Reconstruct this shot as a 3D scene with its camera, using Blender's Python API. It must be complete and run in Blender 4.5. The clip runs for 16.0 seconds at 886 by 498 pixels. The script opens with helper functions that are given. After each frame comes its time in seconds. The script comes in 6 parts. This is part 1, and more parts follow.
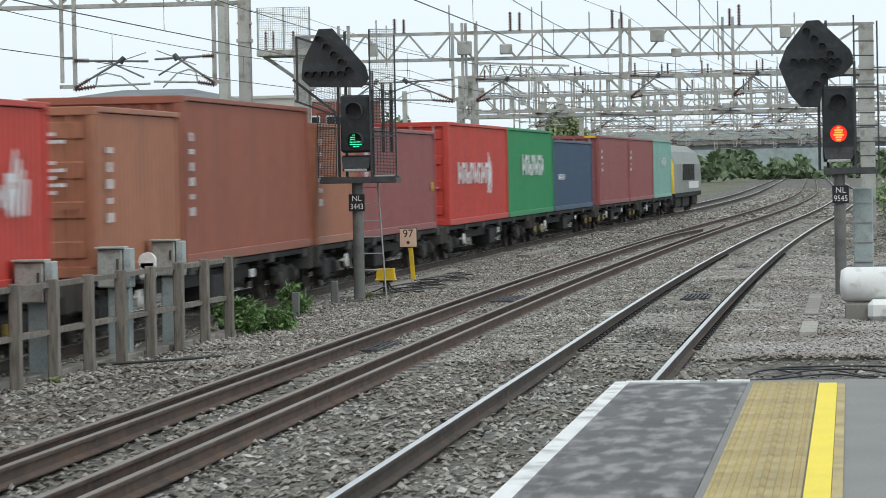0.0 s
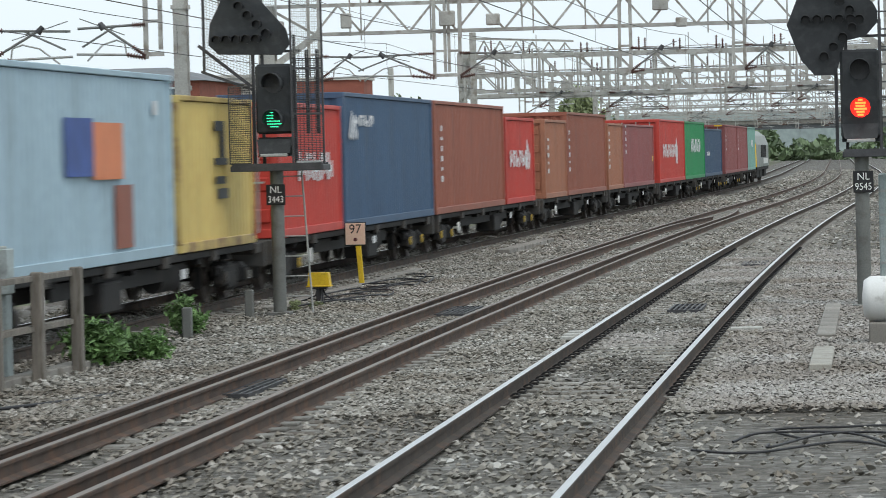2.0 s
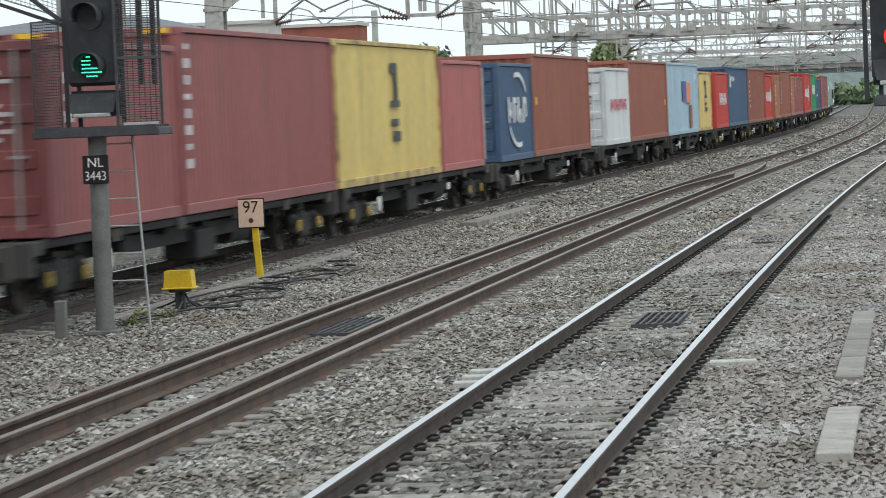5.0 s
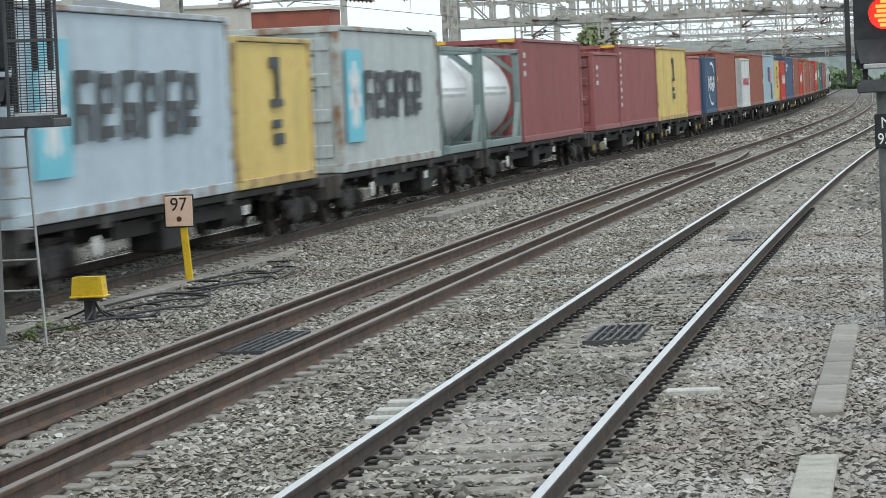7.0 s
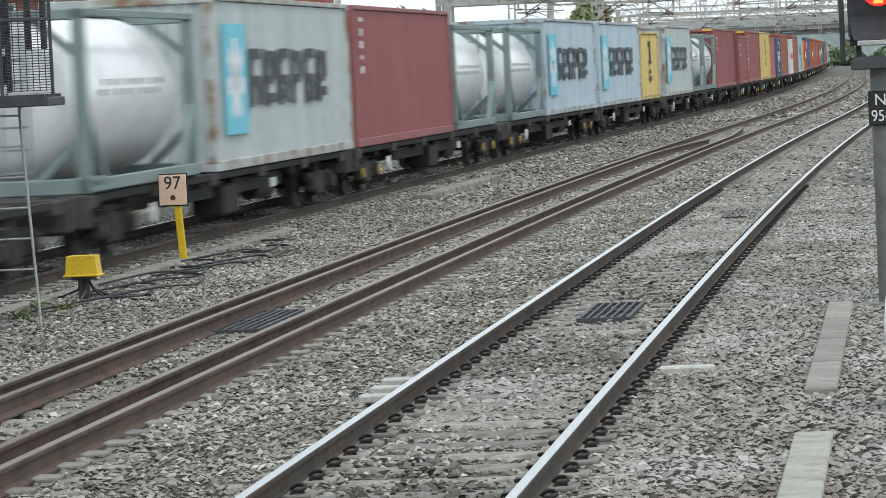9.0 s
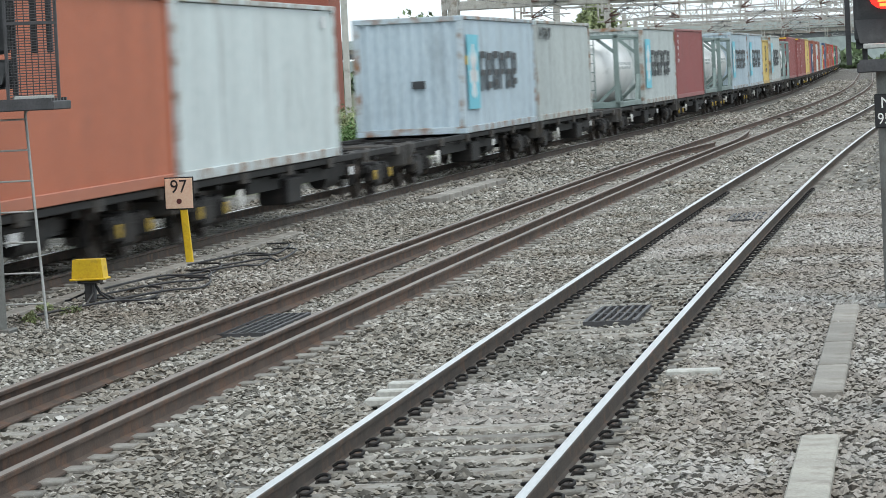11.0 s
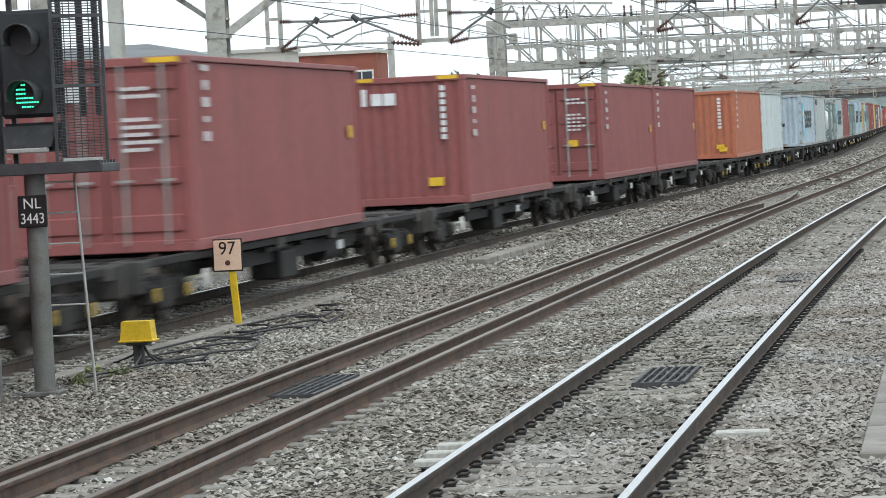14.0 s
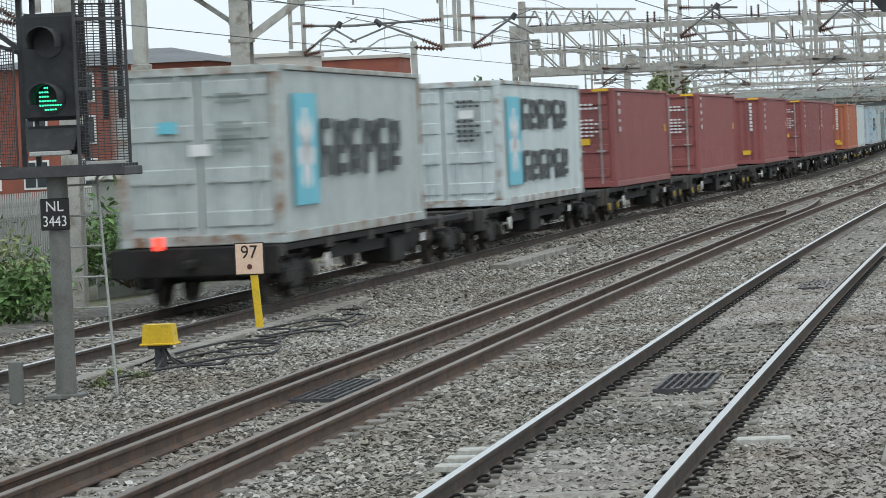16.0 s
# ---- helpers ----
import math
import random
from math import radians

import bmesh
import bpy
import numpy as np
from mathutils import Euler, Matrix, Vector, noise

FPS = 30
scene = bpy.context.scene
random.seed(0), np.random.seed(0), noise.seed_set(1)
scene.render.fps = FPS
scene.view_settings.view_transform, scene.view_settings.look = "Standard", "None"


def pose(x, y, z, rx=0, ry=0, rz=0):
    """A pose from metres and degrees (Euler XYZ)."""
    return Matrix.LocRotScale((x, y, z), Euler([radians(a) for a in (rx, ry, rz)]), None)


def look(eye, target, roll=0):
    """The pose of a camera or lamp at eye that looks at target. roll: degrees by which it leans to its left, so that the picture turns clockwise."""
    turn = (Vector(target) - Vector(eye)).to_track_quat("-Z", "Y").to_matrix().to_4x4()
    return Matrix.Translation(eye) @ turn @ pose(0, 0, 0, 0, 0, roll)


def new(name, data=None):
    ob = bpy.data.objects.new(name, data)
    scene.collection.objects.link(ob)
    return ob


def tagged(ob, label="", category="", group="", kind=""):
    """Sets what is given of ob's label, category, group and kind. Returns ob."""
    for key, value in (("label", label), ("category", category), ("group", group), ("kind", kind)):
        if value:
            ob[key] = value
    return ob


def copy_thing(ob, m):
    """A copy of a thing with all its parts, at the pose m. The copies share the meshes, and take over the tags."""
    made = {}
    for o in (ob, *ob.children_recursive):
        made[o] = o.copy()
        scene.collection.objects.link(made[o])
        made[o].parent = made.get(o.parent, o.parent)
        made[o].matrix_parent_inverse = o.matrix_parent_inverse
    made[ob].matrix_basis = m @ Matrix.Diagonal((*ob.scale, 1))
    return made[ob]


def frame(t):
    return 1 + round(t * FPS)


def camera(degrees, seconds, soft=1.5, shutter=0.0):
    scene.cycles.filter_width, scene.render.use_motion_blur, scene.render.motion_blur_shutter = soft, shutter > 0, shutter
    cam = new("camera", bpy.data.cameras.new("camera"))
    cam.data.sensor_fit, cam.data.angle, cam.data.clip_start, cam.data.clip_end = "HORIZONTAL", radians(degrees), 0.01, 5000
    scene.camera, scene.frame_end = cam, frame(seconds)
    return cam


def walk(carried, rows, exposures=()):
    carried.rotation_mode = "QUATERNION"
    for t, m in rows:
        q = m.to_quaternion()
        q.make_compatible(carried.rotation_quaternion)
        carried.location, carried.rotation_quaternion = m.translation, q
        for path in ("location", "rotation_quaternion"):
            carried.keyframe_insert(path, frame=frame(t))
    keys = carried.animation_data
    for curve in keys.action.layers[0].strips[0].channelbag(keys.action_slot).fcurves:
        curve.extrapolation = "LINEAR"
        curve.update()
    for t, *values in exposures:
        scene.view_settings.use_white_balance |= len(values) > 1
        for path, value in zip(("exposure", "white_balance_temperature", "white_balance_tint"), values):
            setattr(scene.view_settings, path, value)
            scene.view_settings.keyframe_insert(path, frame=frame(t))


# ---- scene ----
# Seconds, place along the track, turn to the right, tilt down and lean, in degrees.
PATH = [
    (0, -31.30, -6.569, 1.241, -1.11),
    (0.5, -28.22, -6.773, 1.284, -1.25),
    (1, -25.20, -6.760, 1.400, -1.33),
    (1.5, -22.31, -7.075, 1.453, -1.43),
    (2, -19.50, -6.974, 1.510, -1.43),
    (2.5, -16.74, -6.968, 1.641, -1.65),
    (3, -14.02, -7.290, 1.765, -1.78),
    (3.5, -11.42, -7.294, 1.952, -2.20),
    (4, -9.02, -7.545, 2.147, -2.20),
    (4.2, -8.05, -7.598, 2.194, -2.24),
    (5.2, -3.50, -7.764, 2.309, -2.35),
    (6.3, 0.00, -7.881, 2.454, -2.44),
    (6.5, 0.00, -7.760, 2.464, -2.41),
    (7, 0.00, -7.577, 2.528, -2.50),
    (7.5, 0.00, -7.516, 2.644, -2.56),
    (8, 0.00, -7.501, 2.771, -2.44),
    (8.5, 0.00, -7.479, 2.859, -2.62),
    (9.7, 0.00, -7.506, 2.893, -2.65),
    (11, 0.00, -7.594, 2.829, -2.70),
    (11.5, 0.00, -7.693, 2.622, -2.46),
    (12, 0.00, -7.833, 2.339, -2.45),
    (12.5, 0.00, -8.017, 2.074, -2.43),
    (13, 0.00, -8.191, 1.905, -2.79),
    (13.5, 0.00, -8.303, 1.855, -2.77),
    (14, 0.00, -8.325, 1.802, -2.80),
    (14.5, 0.00, -8.350, 1.760, -2.48),
    (15, 0.00, -8.439, 1.700, -2.66),
    (15.5, 0.00, -8.552, 1.693, -2.57),
    (16, 0.00, -8.675, 1.706, -2.49),
]

LENS = 14.23
EYE_Z = 2.233
cam = camera(LENS, 16.0, soft=0.8, shutter=0.5)


def eye_pose(y, turn, tilt, lean):
    a, b = radians(turn), radians(tilt)
    way = Vector((math.sin(a) * math.cos(b), math.cos(a) * math.cos(b), -math.sin(b)))
    eye = Vector((0.0, y, EYE_Z))
    return look(eye, eye + way * 10, lean)


walk(cam, [(t, eye_pose(y, a, b, c)) for t, y, a, b, c in PATH],
     exposures=[(0, 0.0), (2.5, 0.02), (4.2, 0.08), (6.3, 0.18), (8.5, 0.22), (11, 0.32), (12.5, 0.30), (13.5, 0.32), (14.5, 0.24), (15.5, 0.04), (16, 0.0)])

# ---- world and sun: a bright overcast sky ----
world = bpy.data.worlds.new("overcast")
scene.world = world
world.use_nodes = True
wn, wl = world.node_tree.nodes, world.node_tree.links
wn.clear()
sky = wn.new("ShaderNodeTexSky")
sky.sky_type, sky.sun_disc = "NISHITA", False
sky.sun_elevation, sky.sun_rotation = radians(50), radians(150)
sky.dust_density, sky.air_density = 4.0, 1.0
grey = wn.new("ShaderNodeMixRGB")
grey.inputs[0].default_value = 0.985
grey.inputs[2].default_value = (0.845, 0.95, 1.01, 1)
wl.new(sky.outputs[0], grey.inputs[1])
bg = wn.new("ShaderNodeBackground")
bg.inputs[1].default_value = 1.0
wl.new(grey.outputs[0], bg.inputs[0])
wl.new(bg.outputs[0], wn.new("ShaderNodeOutputWorld").inputs[0])
sun = new("sun", bpy.data.lights.new("sun", "SUN"))
sun.data.energy, sun.data.angle, sun.data.color = 0.8, radians(25), (1.0, 0.97, 0.92)
sun.matrix_world = look((6, -8, 14), (0, 0, 0))

# ---- materials ----


def material(name, colour, rough=0.6, metal=0.0, var=0.25, scale=3.0, fine=40.0, bump=0.15, stretch=(1, 1, 1), second=None,
             amount=0.3, per_object=0.0, per_island=0.0, dist=0.01):
    """A painted, stone or metal surface: two scales of variation, a second colour (dirt or rust) in patches, and fine relief."""
    m = bpy.data.materials.new(name)
    m.use_nodes = True
    n, k = m.node_tree.nodes, m.node_tree.links
    b = n["Principled BSDF"]
    b.inputs["Roughness"].default_value, b.inputs["Metallic"].default_value = rough, metal
    tc, mp = n.new("ShaderNodeTexCoord"), n.new("ShaderNodeMapping")
    mp.inputs["Scale"].default_value = stretch
    k.new(tc.outputs["Object"], mp.inputs[0])
    big, small = n.new("ShaderNodeTexNoise"), n.new("ShaderNodeTexNoise")
    big.inputs["Scale"].default_value, big.inputs["Detail"].default_value = scale, 6
    small.inputs["Scale"].default_value, small.inputs["Detail"].default_value = fine, 4
    k.new(mp.outputs[0], big.inputs[0]), k.new(mp.outputs[0], small.inputs[0])
    ramp = n.new("ShaderNodeValToRGB")
    ramp.color_ramp.elements[0].position, ramp.color_ramp.elements[1].position = 0.3, 0.72
    lo, hi = 1 - var, 1 + var
    ramp.color_ramp.elements[0].color = (*[min(1, c * lo) for c in colour], 1)
    ramp.color_ramp.elements[1].color = (*[min(1, c * hi) for c in colour], 1)
    k.new(big.outputs["Fac"], ramp.inputs[0])
    col = ramp.outputs[0]
    if second:
        mask = n.new("ShaderNodeValToRGB")
        mask.color_ramp.elements[0].position, mask.color_ramp.elements[1].position = 0.66 - amount * 0.4, 0.8 - amount * 0.3
        tex = n.new("ShaderNodeTexNoise")
        tex.inputs["Scale"].default_value, tex.inputs["Detail"].default_value = scale * 2.3, 8
        k.new(mp.outputs[0], tex.inputs[0]), k.new(tex.outputs["Fac"], mask.inputs[0])
        mix = n.new("ShaderNodeMixRGB")
        mix.inputs[2].default_value = (*second, 1)
        k.new(mask.outputs[0], mix.inputs[0]), k.new(col, mix.inputs[1])
        col = mix.outputs[0]
    grain = n.new("ShaderNodeMixRGB")
    grain.blend_type = "OVERLAY"
    grain.inputs[0].default_value = 0.35
    k.new(col, grain.inputs[1]), k.new(small.outputs["Fac"], grain.inputs[2])
    col = grain.outputs[0]
    for source, strength in (("object", per_object), ("island", per_island)):
        if strength:
            info = n.new("ShaderNodeObjectInfo" if source == "object" else "ShaderNodeNewGeometry")
            rnd = info.outputs["Random" if source == "object" else "Random Per Island"]
            hsv, mr = n.new("ShaderNodeHueSaturation"), n.new("ShaderNodeMapRange")
            mr.inputs["To Min"].default_value, mr.inputs["To Max"].default_value = 1 - strength, 1 + strength
            k.new(rnd, mr.inputs[0]), k.new(mr.outputs[0], hsv.inputs["Value"]), k.new(col, hsv.inputs["Color"])
            col = hsv.outputs[0]
    k.new(col, b.inputs["Base Color"])
    bp = n.new("ShaderNodeBump")
    bp.inputs["Strength"].default_value, bp.inputs["Distance"].default_value = bump, dist
    k.new(small.outputs["Fac"], bp.inputs["Height"]), k.new(bp.outputs[0], b.inputs["Normal"])
    return m


def glowing(name, colour, strength):
    m = material(name, colour, 0.4)
    b = m.node_tree.nodes["Principled BSDF"]
    b.inputs["Emission Color"].default_value, b.inputs["Emission Strength"].default_value = (*colour, 1), strength
    return m


def stone_material(name, tones, per_island=True):
    """Crushed stone: each stone has its own tone."""
    m = bpy.data.materials.new(name)
    m.use_nodes = True
    n, k = m.node_tree.nodes, m.node_tree.links
    b = n["Principled BSDF"]
    b.inputs["Roughness"].default_value = 0.9
    ramp = n.new("ShaderNodeValToRGB")
    ramp.color_ramp.elements[0].color, ramp.color_ramp.elements[1].color = (*tones[0], 1), (*tones[-1], 1)
    for i, c in enumerate(tones[1:-1]):
        ramp.color_ramp.elements.new((i + 1) / (len(tones) - 1)).color = (*c, 1)
    tc = n.new("ShaderNodeTexCoord")
    broad = n.new("ShaderNodeTexNoise")
    broad.inputs["Scale"].default_value, broad.inputs["Detail"].default_value = 0.45, 5
    k.new(tc.outputs["Object"], broad.inputs[0])
    tone = n.new("ShaderNodeMixRGB")
    tone.blend_type, tone.inputs[0].default_value = "MULTIPLY", 1.0
    dirt = n.new("ShaderNodeValToRGB")
    dirt.color_ramp.elements[0].position, dirt.color_ramp.elements[1].position = 0.3, 0.62
    dirt.color_ramp.elements[0].color, dirt.color_ramp.elements[1].color = (0.62, 0.57, 0.52, 1), (1, 1, 1, 1)
    k.new(broad.outputs["Fac"], dirt.inputs[0])
    if per_island:
        g = n.new("ShaderNodeNewGeometry")
        k.new(g.outputs["Random Per Island"], ramp.inputs[0])
    else:
        v = n.new("ShaderNodeTexVoronoi")
        v.inputs["Scale"].default_value = 11
        k.new(tc.outputs["Object"], v.inputs[0])
        sep = n.new("ShaderNodeSeparateColor")
        k.new(v.outputs["Color"], sep.inputs[0]), k.new(sep.outputs[0], ramp.inputs[0])
        bp = n.new("ShaderNodeBump")
        bp.inputs["Strength"].default_value, bp.inputs["Distance"].default_value, bp.invert = 1.0, 0.05, True
        k.new(v.outputs["Distance"], bp.inputs["Height"]), k.new(bp.outputs[0], b.inputs["Normal"])
    k.new(ramp.outputs[0], tone.inputs[1]), k.new(dirt.outputs[0], tone.inputs[2])
    k.new(tone.outputs[0], b.inputs["Base Color"])
    return m


TONES = [(0.085, 0.082, 0.072), (0.32, 0.308, 0.272), (0.20, 0.192, 0.167), (0.46, 0.448, 0.412), (0.265, 0.242, 0.203), (0.62, 0.61, 0.58)]
STONE = stone_material("ballast stone", TONES)
PALESTONE = stone_material("pale ballast stone", [tuple(c * 0.55 + a for c, a in zip(t, (0.19, 0.18, 0.175))) for t in TONES])
GREYSTONE = stone_material("dusty dark ballast", [tuple(c * 0.66 for c in t) for t in TONES])
BED = stone_material("ballast bed", [tuple(c * 0.5 for c in t) for t in TONES], False)
DARKSTONE = stone_material("oily ballast", [tuple(c * 0.45 for c in t) for t in TONES])
RUST = material("rusty rail", (0.080, 0.056, 0.044), 0.85, 0.0, 0.35, 2, 60, 0.3, second=(0.125, 0.07, 0.046), amount=0.5)
DARKRUST = material("dark rail web", (0.055, 0.042, 0.034), 0.85, 0.0, 0.35, 2, 60, 0.3, second=(0.10, 0.06, 0.04), amount=0.4)
RAILTOP = material("polished rail head", (0.62, 0.62, 0.62), 0.28, 1.0, 0.12, 0.8, 30, 0.05, (3, 0.2, 1))
DULLTOP = material("dull rail head", (0.20, 0.165, 0.14), 0.5, 0.5, 0.25, 1, 30, 0.05, (3, 0.2, 1))
CONCRETE = material("weathered concrete", (0.26, 0.245, 0.22), 0.9, 0.0, 0.25, 1.5, 60, 0.3, second=(0.2, 0.18, 0.155), amount=0.4, per_object=0.15)
PALESLAB = material("pale cover concrete", (0.36, 0.345, 0.305), 0.9, 0.0, 0.2, 2.0, 60, 0.3, second=(0.26, 0.24, 0.21), amount=0.4)
SLEEPER = material("sleeper concrete", (0.27, 0.26, 0.235), 0.9, 0.0, 0.3, 2.5, 60, 0.4, second=(0.16, 0.14, 0.12), amount=0.5, per_object=0.25)
STEEL = material("galvanised steel", (0.42, 0.43, 0.42), 0.55, 0.4, 0.15, 2, 50, 0.1, second=(0.3, 0.29, 0.26), amount=0.3)
GANTRY = material("weathered gantry steel", (0.43, 0.425, 0.40), 0.7, 0.15, 0.2, 1.5, 30, 0.1, second=(0.26, 0.235, 0.20), amount=0.35)
DARKSTEEL = material("dark fittings", (0.07, 0.07, 0.075), 0.6, 0.3, 0.25, 4, 50, 0.1)
ARMSTEEL = material("dull grey wire arm", (0.20, 0.205, 0.20), 0.6, 0.3, 0.2, 3, 40, 0.1)
POLE = material("grey signal post", (0.17, 0.175, 0.165), 0.6, 0.2, 0.2, 1.5, 50, 0.1, second=(0.11, 0.10, 0.09), amount=0.3)
BLACK = material("signal black", (0.022, 0.025, 0.028), 0.55, 0.0, 0.25, 3, 60, 0.1, second=(0.04, 0.042, 0.045), amount=0.4)
PLATE = material("black number plate", (0.012, 0.012, 0.014), 0.4, 0.0, 0.1, 4, 60, 0.05)
WHITE = material("white paint", (0.78, 0.78, 0.76), 0.55, 0.0, 0.06, 2, 50, 0.1, second=(0.5, 0.49, 0.46), amount=0.25)
YELLOW = material("yellow paint", (0.72, 0.48, 0.02), 0.5, 0.0, 0.12, 3, 50, 0.1, second=(0.45, 0.30, 0.04), amount=0.2)
PEACH = material("pale peach board", (0.78, 0.56, 0.42), 0.5, 0.0, 0.05, 3, 50, 0.05)
TIMBER = material("grey weathered timber", (0.20, 0.18, 0.155), 0.9, 0.0, 0.3, 2, 40, 0.4, (6, 6, 0.7), second=(0.12, 0.105, 0.085), amount=0.4, per_object=0.15)
CABINET = material("grey green cabinet", (0.36, 0.37, 0.34), 0.55, 0.1, 0.12, 2, 50, 0.08, second=(0.25, 0.25, 0.22), amount=0.3)
PALEBLUE = material("pale blue grey post", (0.38, 0.44, 0.44), 0.5, 0.1, 0.1, 2, 50, 0.08, second=(0.27, 0.3, 0.3), amount=0.3)
RUBBER = material("black cable", (0.025, 0.025, 0.028), 0.6, 0.0, 0.2, 6, 60, 0.1)
UNDER = material("grimy underframe", (0.013, 0.012, 0.012), 0.8, 0.1, 0.4, 2, 40, 0.2, second=(0.034, 0.028, 0.024), amount=0.35)
BUFFGREY = material("wagon frame grey", (0.06, 0.058, 0.056), 0.75, 0.1, 0.3, 1.5, 40, 0.15, second=(0.07, 0.06, 0.05), amount=0.5)
WHEEL = material("wheel steel", (0.075, 0.062, 0.054), 0.55, 0.5, 0.3, 4, 40, 0.1)
GREEN_GLOW = glowing("green lamp", (0.05, 1.0, 0.45), 1.8)
RED_GLOW = glowing("red lamp", (1.0, 0.11, 0.02), 5.0)
RED_LENS = glowing("red lens", (1.0, 0.02, 0.012), 1.7)
COVERYEL = material("grimy yellow cover", (0.50, 0.34, 0.04), 0.6, 0.0, 0.2, 6, 40, 0.1, second=(0.12, 0.09, 0.05), amount=0.5)
TAIL_GLOW = glowing("tail lamp", (1.0, 0.08, 0.05), 1.3)
LEAF = material("bush leaves", (0.13, 0.23, 0.075), 0.6, 0.0, 0.35, 3, 20, 0.1, per_island=0.45)
LEAF2 = material("pale bush leaves", (0.24, 0.28, 0.14), 0.6, 0.0, 0.35, 3, 20, 0.1, per_island=0.45)
PALEPOST = material("pale concrete post", (0.48, 0.48, 0.45), 0.85, 0.0, 0.12, 1.5, 40, 0.15, second=(0.36, 0.35, 0.32), amount=0.3)
TREELEAF = material("tree leaves", (0.12, 0.17, 0.085), 0.6, 0.0, 0.3, 1, 10, 0.1, per_island=0.4)
STEM = material("stems", (0.12, 0.09, 0.06), 0.9)
BRICK = material("red brick", (0.30, 0.10, 0.07), 0.85, 0.0, 0.2, 0.6, 20, 0.2, second=(0.24, 0.085, 0.06), amount=0.4)
RENDER = material("pale rendered wall", (0.55, 0.53, 0.49), 0.85, 0.0, 0.1, 0.5, 20, 0.1)
SLATE = material("grey roof", (0.16, 0.17, 0.18), 0.8, 0.0, 0.15, 0.5, 8, 0.1)
GLASS = material("dark window glass", (0.03, 0.04, 0.05), 0.08, 0.0, 0.1, 1, 5, 0.0)
EARTH = material("grassy ground", (0.10, 0.115, 0.06), 0.95, 0.0, 0.4, 0.15, 3, 0.4, second=(0.16, 0.14, 0.11), amount=0.5, dist=0.05)
ASPHALT = material("platform asphalt", (0.06, 0.057, 0.054), 0.6, 0.0, 0.5, 2.5, 90, 0.4, (1.6, 0.5, 1), second=(0.24, 0.23, 0.22), amount=0.5)
GREYPAVE = material("grey platform surface", (0.21, 0.205, 0.195), 0.75, 0.0, 0.12, 1, 60, 0.2)
TACTILE = material("buff tactile slab", (0.42, 0.33, 0.15), 0.8, 0.0, 0.2, 1.5, 60, 0.2, second=(0.28, 0.23, 0.12), amount=0.4, per_object=0.1)
EDGEWHITE = material("worn white edge paint", (0.72, 0.72, 0.70), 0.7, 0.0, 0.08, 2, 60, 0.2, second=(0.35, 0.34, 0.32), amount=0.35)
BRIGHTYELLOW = material("bright yellow line", (0.85, 0.66, 0.03), 0.6, 0.0, 0.06, 2, 60, 0.1)
INSULATOR = material("brown insulator", (0.10, 0.045, 0.035), 0.35)
# Distance haze is painted into this colour: pale blue-grey instead of dark green.
HAZED_HILL = material("far hillside with painted haze", (0.34, 0.40, 0.40), 1.0, 0.0, 0.25, 0.02, 0.4, 0.0)

# ---- mesh helpers ----


